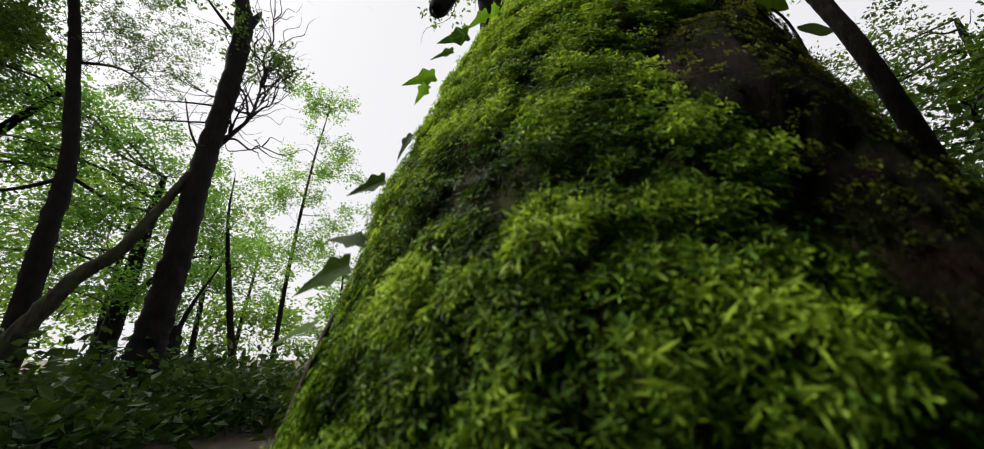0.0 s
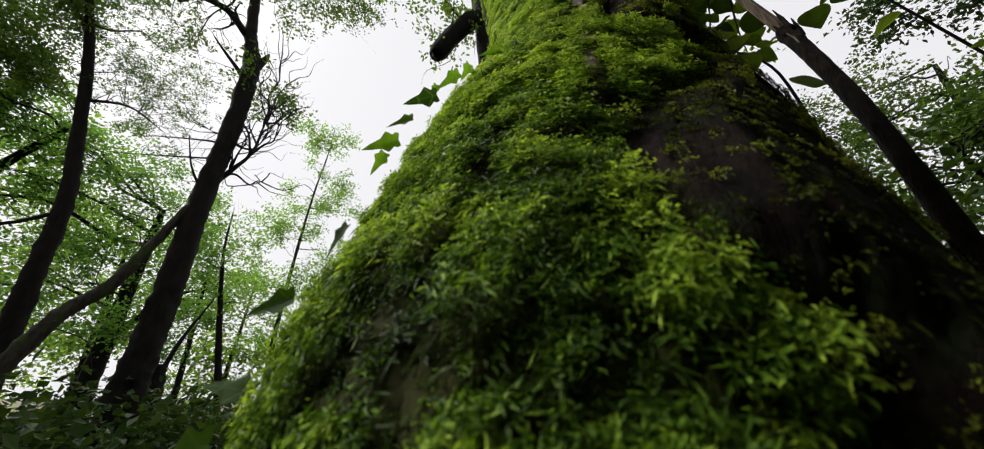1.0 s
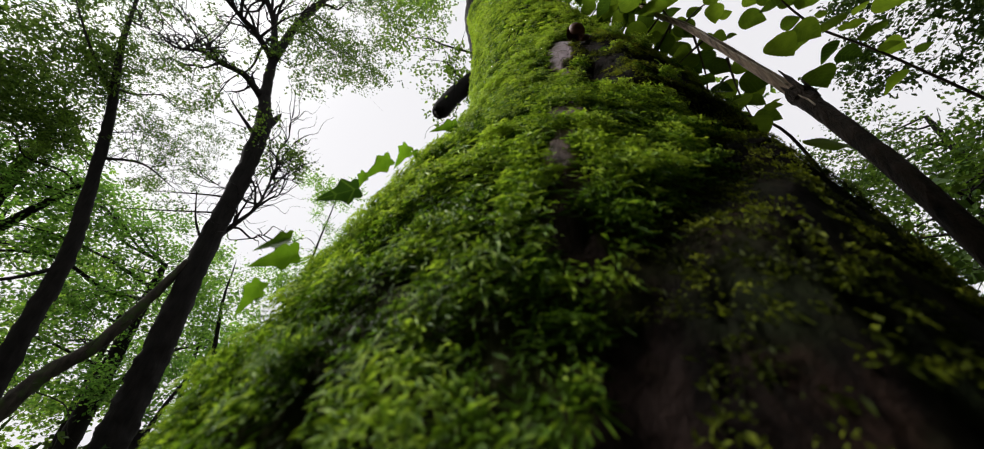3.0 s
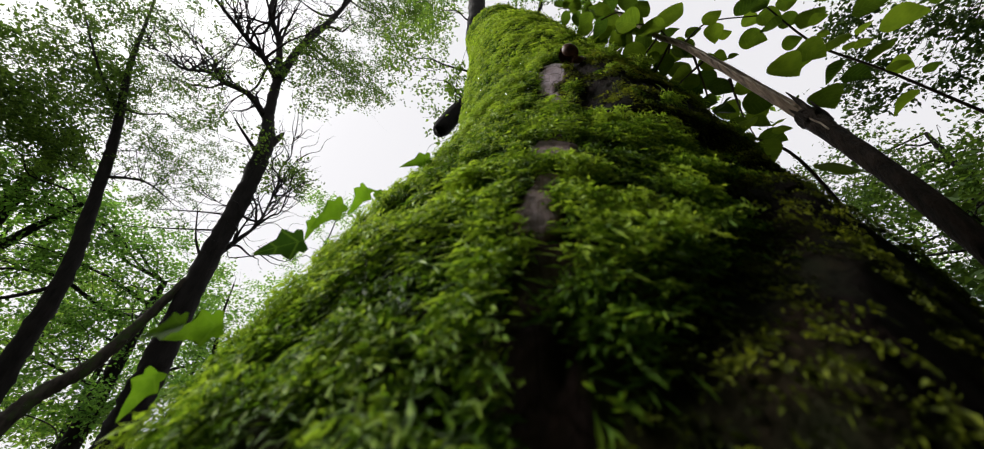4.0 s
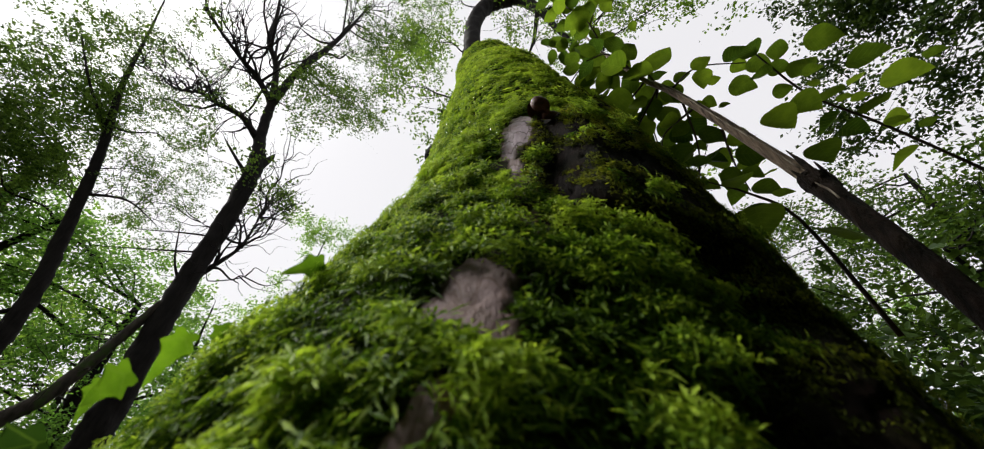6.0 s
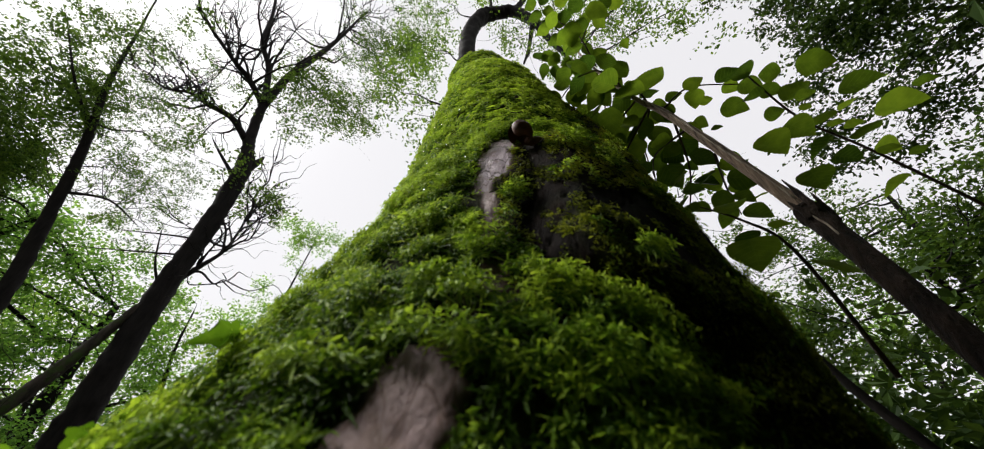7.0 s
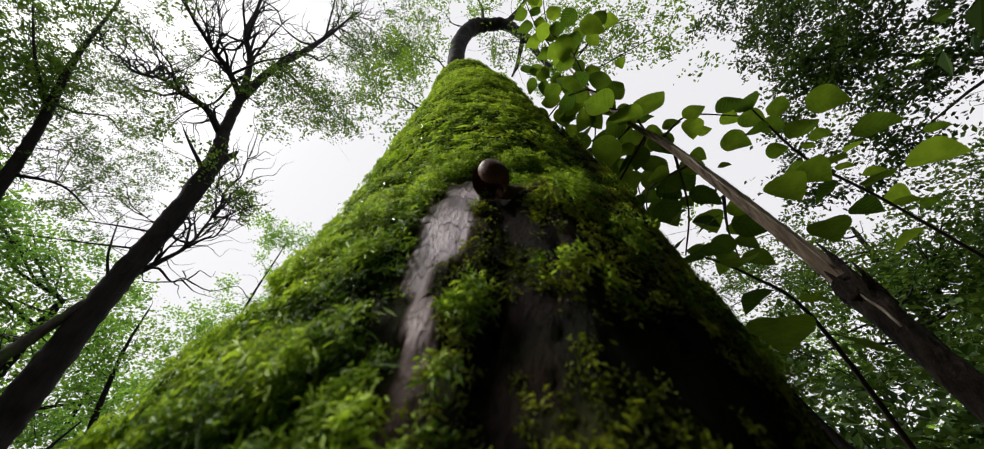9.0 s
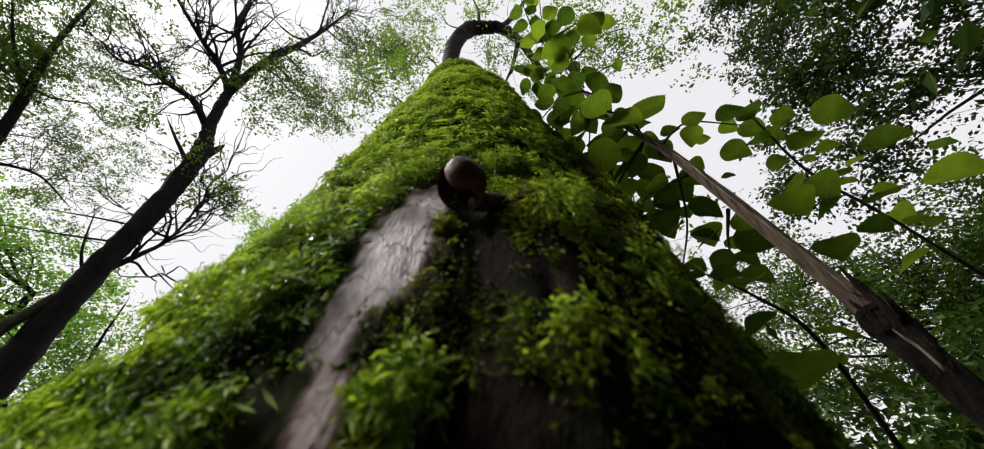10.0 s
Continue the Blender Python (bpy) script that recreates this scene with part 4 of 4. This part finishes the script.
LOWER_LIMBS = [
    [(-7, 7.8, 9.6, 0.13), (-6.90, 7.91, 10.2, 0.115), (-6.83, 7.98, 10.55, 0.07), (-6.80, 8.0, 10.75, 0.012)],
    [(-6.98, 7.85, 5.8, 0.0792), (-6.75, 8.13, 6.6, 0.0594), (-6.54, 8.31, 7.25, 0.0396), (-6.5, 8.35, 8.1, 0.0264), (-6.5, 8.36, 9, 0.0099)],
    [(-7.05, 7.79, 5.75, 0.033), (-7.3, 7.55, 6.3, 0.0231), (-7.5, 7.36, 7.1, 0.0099)],
    [(-7, 7.8, 7.2, 0.0264), (-7.4, 7.4, 7, 0.0198), (-7.95, 6.9, 6.7, 0.00792)],
    [(-7, 7.8, 6.7, 0.0264), (-7.5, 7.3, 6.4, 0.01848), (-8.2, 6.6, 6, 0.00792)]]
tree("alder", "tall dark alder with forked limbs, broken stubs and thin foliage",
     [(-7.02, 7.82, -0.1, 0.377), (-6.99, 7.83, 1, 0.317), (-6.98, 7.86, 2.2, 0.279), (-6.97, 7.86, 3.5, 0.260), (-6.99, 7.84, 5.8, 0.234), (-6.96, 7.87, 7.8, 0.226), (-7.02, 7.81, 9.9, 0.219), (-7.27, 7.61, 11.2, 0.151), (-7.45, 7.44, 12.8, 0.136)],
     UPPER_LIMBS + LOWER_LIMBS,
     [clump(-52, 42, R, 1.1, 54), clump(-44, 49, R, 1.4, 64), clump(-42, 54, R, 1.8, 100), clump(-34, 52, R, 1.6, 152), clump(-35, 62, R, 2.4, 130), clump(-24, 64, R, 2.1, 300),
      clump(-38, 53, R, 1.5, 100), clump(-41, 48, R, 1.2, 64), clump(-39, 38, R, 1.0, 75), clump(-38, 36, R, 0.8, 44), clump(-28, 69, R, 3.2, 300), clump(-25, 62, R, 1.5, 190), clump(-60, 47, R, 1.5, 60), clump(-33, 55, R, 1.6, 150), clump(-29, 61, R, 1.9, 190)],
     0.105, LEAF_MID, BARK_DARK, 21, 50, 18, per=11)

# a trunk that leans against it
tree("leaning_tree", "mossy dead trunk that leans against the alder", [(-8.6, 6.15, -0.05, 0.180), (-8.11, 6.66, 1.76, 0.144), (-7.9, 6.92, 2.6, 0.128), (-7.61, 7.23, 3.2, 0.120), (-7.38, 7.46, 4.1, 0.104), (-7.1, 7.7, 5.25, 0.080)], [], [], 0.1, LEAF, BARK_GREEN, 22, 14)

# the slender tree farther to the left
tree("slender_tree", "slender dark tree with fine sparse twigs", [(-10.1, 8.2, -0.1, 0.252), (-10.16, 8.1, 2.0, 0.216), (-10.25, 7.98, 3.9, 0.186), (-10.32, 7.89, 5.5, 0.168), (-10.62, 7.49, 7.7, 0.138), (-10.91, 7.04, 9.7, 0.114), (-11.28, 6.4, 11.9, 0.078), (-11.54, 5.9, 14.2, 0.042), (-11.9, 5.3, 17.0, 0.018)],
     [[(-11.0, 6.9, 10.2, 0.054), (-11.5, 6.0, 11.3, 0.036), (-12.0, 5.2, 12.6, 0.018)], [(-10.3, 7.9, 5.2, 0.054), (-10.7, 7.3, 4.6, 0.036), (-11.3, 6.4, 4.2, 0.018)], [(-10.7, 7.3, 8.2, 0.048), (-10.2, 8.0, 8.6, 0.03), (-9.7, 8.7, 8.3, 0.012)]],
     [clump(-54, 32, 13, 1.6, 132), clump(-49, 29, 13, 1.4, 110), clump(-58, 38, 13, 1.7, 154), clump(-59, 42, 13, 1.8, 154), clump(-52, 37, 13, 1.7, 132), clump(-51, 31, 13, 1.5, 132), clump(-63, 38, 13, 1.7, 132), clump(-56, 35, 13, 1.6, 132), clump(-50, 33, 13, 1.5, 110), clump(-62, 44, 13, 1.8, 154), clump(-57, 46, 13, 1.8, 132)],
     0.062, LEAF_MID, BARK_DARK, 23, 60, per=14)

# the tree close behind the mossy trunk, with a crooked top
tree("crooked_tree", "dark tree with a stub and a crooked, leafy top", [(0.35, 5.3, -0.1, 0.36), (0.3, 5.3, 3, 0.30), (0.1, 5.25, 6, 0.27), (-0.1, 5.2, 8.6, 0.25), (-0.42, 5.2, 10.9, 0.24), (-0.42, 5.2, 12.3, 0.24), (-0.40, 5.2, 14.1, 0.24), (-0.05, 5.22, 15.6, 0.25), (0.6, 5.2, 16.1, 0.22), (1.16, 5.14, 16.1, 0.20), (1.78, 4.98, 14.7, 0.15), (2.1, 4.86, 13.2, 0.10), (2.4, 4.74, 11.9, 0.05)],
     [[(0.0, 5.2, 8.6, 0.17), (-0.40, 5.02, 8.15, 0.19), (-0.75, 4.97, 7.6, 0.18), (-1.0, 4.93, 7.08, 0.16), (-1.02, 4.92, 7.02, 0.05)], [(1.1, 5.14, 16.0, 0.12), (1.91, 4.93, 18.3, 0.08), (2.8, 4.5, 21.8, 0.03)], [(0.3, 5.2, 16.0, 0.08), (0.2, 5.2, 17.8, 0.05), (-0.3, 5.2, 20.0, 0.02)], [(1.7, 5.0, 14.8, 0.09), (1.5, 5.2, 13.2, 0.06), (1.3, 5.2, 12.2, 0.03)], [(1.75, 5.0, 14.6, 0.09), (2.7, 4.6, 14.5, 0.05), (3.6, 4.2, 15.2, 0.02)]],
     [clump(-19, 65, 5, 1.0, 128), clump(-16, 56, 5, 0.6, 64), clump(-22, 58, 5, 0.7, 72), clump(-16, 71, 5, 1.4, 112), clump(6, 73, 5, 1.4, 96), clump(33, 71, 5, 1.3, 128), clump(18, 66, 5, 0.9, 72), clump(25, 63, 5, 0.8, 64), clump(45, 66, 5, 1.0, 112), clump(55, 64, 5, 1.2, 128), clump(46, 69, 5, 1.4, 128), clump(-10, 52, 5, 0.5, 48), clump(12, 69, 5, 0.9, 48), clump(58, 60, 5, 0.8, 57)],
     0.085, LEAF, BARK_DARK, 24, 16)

# a pale tall sapling beyond, in the gap
tree("sapling", "slender sapling with airy green foliage", [(-9.8, 17.5, -0.1, 0.11), (-9.85, 17.4, 4.2, 0.0935), (-9.82, 17.44, 7.6, 0.0715), (-9.69, 17.51, 11.3, 0.0495), (-9.48, 17.62, 14, 0.0275), (-9.45, 17.65, 16, 0.011)], [],
     [clump(-30, 33, 20, 1.1, 100), clump(-27, 34, 20, 1.0, 80), clump(-32, 35, 20, 0.9, 60), clump(-26, 29, 20, 0.9, 90), clump(-30, 25, 20, 1.3, 120), clump(-25, 25, 20, 1.2, 110), clump(-32, 20, 20, 1.5, 160), clump(-26, 19, 20, 1.5, 160), clump(-28, 14, 20, 1.8, 180), clump(-33, 13, 20, 1.6, 160)],
     0.13, LEAF_BRIGHT, BARK_DARK, 25, 20)
tree("sapling", "thin straight sapling with light green leaves", [(-9.3, 14.25, -0.1, 0.13), (-9.43, 14.16, 1.1, 0.12), (-10.0, 13.76, 4.0, 0.09), (-10.4, 13.46, 6.4, 0.05), (-10.5, 13.4, 8, 0.02)], [],
     [clump(-36, 17, 17, 1.3, 80), clump(-38, 12, 17, 1.3, 70), clump(-34, 11, 17, 1.4, 80), clump(-39, 20, 17, 1.0, 50)], 0.12, LEAF_BRIGHT, BARK_DARK, 26, 14)
tree("dead_stump", "short broken stump with a forked dead branch", [(-8.8, 10.9, -0.1, 0.22), (-8.95, 10.77, 1.7, 0.17), (-8.98, 10.75, 2.0, 0.15)], [[(-8.95, 10.77, 1.6, 0.08), (-8.77, 10.92, 2.7, 0.05), (-8.43, 11.18, 3.9, 0.02)]], [], 0.1, LEAF, BARK_DARK, 27, 6)

# dense trees at the left edge
tree("broad_tree", "broad tree with dense dark green crown", [(-16, 9.5, -0.1, 0.4), (-15.8, 9.3, 5, 0.33), (-15.5, 9.0, 9, 0.22), (-15.4, 8.8, 12, 0.1)], [[(-15.7, 9.2, 6, 0.18), (-14.5, 9.4, 8, 0.12), (-13.5, 9.6, 9.5, 0.05)], [(-15.6, 9.1, 8, 0.15), (-16, 7.5, 10, 0.1), (-16.2, 6, 12, 0.04)]],
     [clump(-61, 29, 15, 2.2, 442), clump(-67, 35, 15, 2.3, 408), clump(-62, 32, 15, 2.0, 374), clump(-64, 27, 15, 1.6, 200), clump(-70, 30, 15, 2.4, 408), clump(-66, 41, 15, 2.0, 221)],
     0.11, LEAF_MID, BARK_DARK, 28, 20, per=13)
tree("broad_tree", "leafy tree with bright green lower boughs", [(-13.5, 13.5, -0.1, 0.3), (-13.4, 13.4, 4, 0.25), (-13.2, 13.2, 8, 0.1)], [[(-13.4, 13.4, 3, 0.12), (-12, 13.6, 4.5, 0.07), (-11, 13.9, 5, 0.03)]],
     [clump(-53, 14, 18, 1.9, 180), clump(-51, 19, 18, 1.9, 160), clump(-50, 11, 18, 1.9, 200), clump(-45, 15, 18, 1.9, 170), clump(-45, 6, 18, 1.8, 202), clump(-47, 21, 18, 1.4, 130), clump(-40, 10, 19, 1.7, 166), clump(-41, 17, 19, 1.4, 130), clump(-50, 25, 18, 1.3, 95), clump(-56, 9, 18, 2.0, 214), clump(-43, 22, 19, 1.2, 71), clump(-60, 25, 17, 2.0, 240), clump(-55, 24, 17, 1.8, 220), clump(-65, 24, 17, 2.2, 240), clump(-59, 19, 17, 1.9, 240), clump(-65, 17, 17, 2.0, 220)],
     0.14, LEAF_FRESH, BARK_DARK, 29, 20)

# the dense canopy and the trees to the right
# Unseen clumps added overhead and behind to keep sky light off the trunk.
OVERHEAD_SHADE = [clump(az, el, rho, 0.12 * rho + 0.55, 80) for az, el, rho in ((100, 40, 5), (100, 52, 4), (102, 63, 3.4), (105, 74, 2.6), (118, 42, 5), (118, 55, 4), (120, 66, 3.2), (125, 77, 2.4), (136, 48, 4.6), (136, 60, 3.8), (140, 71, 2.9),
            (155, 52, 4.4), (155, 64, 3.4), (160, 76, 2.4), (175, 56, 4), (178, 68, 3), (195, 58, 4), (198, 70, 2.8))]
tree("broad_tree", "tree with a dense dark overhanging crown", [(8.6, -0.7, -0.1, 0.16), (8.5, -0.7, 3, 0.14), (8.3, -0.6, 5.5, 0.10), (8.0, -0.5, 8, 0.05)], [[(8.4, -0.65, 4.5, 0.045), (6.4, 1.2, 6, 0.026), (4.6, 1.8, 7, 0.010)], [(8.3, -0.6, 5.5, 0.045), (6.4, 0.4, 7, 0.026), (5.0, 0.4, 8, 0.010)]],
     [clump(70, 53, 5, 0.58, 164), clump(75, 52, 5, 0.78, 241), clump(73, 46, 5, 0.62, 181), clump(79, 46, 5, 0.78, 241), clump(79, 40, 5, 0.62, 100), clump(84, 40, 5, 0.70, 210), clump(79, 35, 5.5, 0.55, 70), clump(74, 39, 5.5, 0.47, 50), clump(84, 50, 5, 0.94, 331), clump(78, 58, 5, 0.94, 302), clump(70, 58, 5, 0.62, 189), clump(80, 29, 6, 0.70, 162), clump(67, 50, 5, 0.31, 65), clump(68, 46, 5, 0.47, 200), clump(63, 42, 5, 0.39, 75), clump(69, 39, 5, 0.47, 110), clump(60, 37, 5.5, 0.39, 120), clump(65, 35, 5.5, 0.47, 90), clump(71, 43, 5, 0.47, 120)] + OVERHEAD_SHADE,
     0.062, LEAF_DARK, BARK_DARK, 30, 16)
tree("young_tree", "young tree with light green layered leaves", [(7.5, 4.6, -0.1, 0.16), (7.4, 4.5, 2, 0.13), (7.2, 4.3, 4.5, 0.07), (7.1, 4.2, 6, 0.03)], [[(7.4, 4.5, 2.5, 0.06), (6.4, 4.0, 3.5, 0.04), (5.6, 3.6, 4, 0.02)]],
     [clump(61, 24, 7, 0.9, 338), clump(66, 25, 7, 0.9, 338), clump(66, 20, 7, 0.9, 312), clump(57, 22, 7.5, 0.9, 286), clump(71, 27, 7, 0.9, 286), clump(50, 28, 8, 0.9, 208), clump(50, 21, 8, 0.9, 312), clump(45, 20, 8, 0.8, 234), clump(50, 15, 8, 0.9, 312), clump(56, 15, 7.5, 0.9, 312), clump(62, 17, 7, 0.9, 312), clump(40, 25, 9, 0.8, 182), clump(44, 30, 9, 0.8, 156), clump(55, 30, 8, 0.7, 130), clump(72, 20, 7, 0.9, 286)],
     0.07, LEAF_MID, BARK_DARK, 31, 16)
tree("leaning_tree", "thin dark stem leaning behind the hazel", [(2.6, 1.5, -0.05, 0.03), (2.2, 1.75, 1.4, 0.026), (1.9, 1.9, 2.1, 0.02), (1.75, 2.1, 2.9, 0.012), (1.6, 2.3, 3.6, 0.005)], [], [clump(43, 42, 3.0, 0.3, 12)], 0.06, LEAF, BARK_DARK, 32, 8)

# the wood all round; the unseen trees behind the camera are added for shade
local = np.random.default_rng(77)
SPOTS = [(-78, 14, 11, LEAF), (-88, 20, 13, LEAF), (-100, 11, 11, LEAF), (-118, 15, 13, LEAF_DARK), (-140, 10, 12, LEAF_DARK), (-165, 12, 12, LEAF_DARK), (165, 9, 12, LEAF_DARK), (140, 8, 12, LEAF_DARK), (118, 8, 11, LEAF_DARK), (100, 9, 12, LEAF_DARK),
         (92, 14, 12, LEAF), (78, 15, 9, LEAF), (66, 16, 8, LEAF), (52, 17, 8, LEAF_BRIGHT), (38, 18, 9, LEAF), (24, 22, 9, LEAF), (8, 24, 9, LEAF), (-8, 26, 8, LEAF_BRIGHT), (-16, 24, 7, LEAF), (-22, 28, 8, LEAF_BRIGHT), (-38, 26, 9, LEAF_FRESH), (-46, 27, 11, LEAF), (-57, 24, 12, LEAF), (-66, 22, 13, LEAF), (-34, 34, 10, LEAF), (-52, 36, 13, LEAF), (-62, 34, 14, LEAF)]
for n, (az, rho, tall, mat) in enumerate(SPOTS):
    x, y, _ = bearing(az, 0, rho)
    lean = local.normal(size=2) * 0.05 * tall
    rows = [(x, y, -0.15, 0.018 * tall), (x + lean[0] * 0.3, y + lean[1] * 0.3, tall * 0.35, 0.014 * tall), (x + lean[0] * 0.7, y + lean[1] * 0.7, tall * 0.7, 0.009 * tall), (x + lean[0], y + lean[1], tall, 0.002 * tall)]
    balls = [(x + local.normal() * 0.16 * tall, y + local.normal() * 0.16 * tall, tall * local.uniform(0.22, 1.02), 0.12 * tall * local.uniform(0.7, 1.2), 38) for _ in range(15)]
    tree("woodland_tree", "leafy woodland tree farther off among others", rows, [], balls, 0.011 * rho if rho < 14 else 0.0078 * rho, mat, BARK_DARK, 200 + n, 6, 0, "trees of the wood", 8, fine=1)


# unseen dense trees added close at the camera's back to block sky light
for n, (x, y, tall) in enumerate(((4.6, -1.9, 10), (2.6, -4.6, 12), (-1.6, -5.2, 12), (-5.2, -4.4, 11), (0.8, -9, 14))):
    rows = [(x, y, -0.15, 0.25), (x - 0.1, y, tall * 0.35, 0.2), (x - 0.2, y + 0.1, tall * 0.7, 0.12), (x - 0.3, y + 0.2, tall, 0.03)]
    balls = [(x + local.normal() * 0.13 * tall, y + local.normal() * 0.10 * tall, tall * local.uniform(0.15, 1.0), 0.16 * tall, 30) for _ in range(24)]
    balls = [b for b in balls if b[1] < -3.2]
    if n < 3:  # unseen boughs overhead, added to keep sky light off the trunk
        balls += [(local.uniform(-3.0, 5.5), local.uniform(-4.6, -2.2), local.uniform(3.6, 10.5), 0.9, 44) for _ in range(40)]
    tree("woodland_tree", "unseen dense tree behind the camera, added to shade the trunk", rows, [], balls, 0.24, LEAF_DARK, BARK_DARK, 400 + n, 0, 0, "trees of the wood", 8, fine=1)


def undergrowth(name, label, count, near, far, low, high, leaf_size, mat, seed, az0=-180, az1=180, full=26):
    local = np.random.default_rng(seed)
    az, rho = local.uniform(az0, az1, count), near + (far - near) * local.random(count) ** 0.8
    c = np.array([(*bearing(a, 0, r)[:2], h) for a, r, h in zip(az, rho, local.uniform(low, high, count))])
    v, f = sprays(c, local.uniform(0.5, 1.2, count), np.full(count, full), leaf_size, seed, 8)
    ob = new(name, mesh_of(name, v, f, mat, False))
    tagged(ob, label, "bushes", kind="stuff")


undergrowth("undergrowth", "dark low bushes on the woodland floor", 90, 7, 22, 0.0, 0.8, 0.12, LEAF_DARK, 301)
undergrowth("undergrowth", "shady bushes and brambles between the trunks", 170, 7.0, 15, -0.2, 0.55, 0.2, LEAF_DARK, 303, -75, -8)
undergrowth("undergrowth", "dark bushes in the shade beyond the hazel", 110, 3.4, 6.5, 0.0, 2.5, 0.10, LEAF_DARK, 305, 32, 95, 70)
# Unseen bushes added to keep sky light off the trunk's right side.
undergrowth("thicket", "unseen dark bushes behind the camera, added to block light", 150, 2.6, 4.4, 0.2, 8.5, 0.30, LEAF_DARK, 304, 138, 222, 30)
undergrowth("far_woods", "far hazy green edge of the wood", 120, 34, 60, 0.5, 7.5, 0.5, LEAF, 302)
# More unseen bushes, added at right and left rear as light blockers.
undergrowth("thicket", "unseen tall bushes at the right, added to block light", 160, 4.2, 6.4, 0.0, 9.0, 0.28, LEAF_DARK, 306, 98, 140, 28)
undergrowth("thicket", "unseen bushes at the left rear, added to block light", 90, 4.0, 6.5, 0.0, 5.5, 0.2, LEAF_DARK, 307, 214, 246, 40)
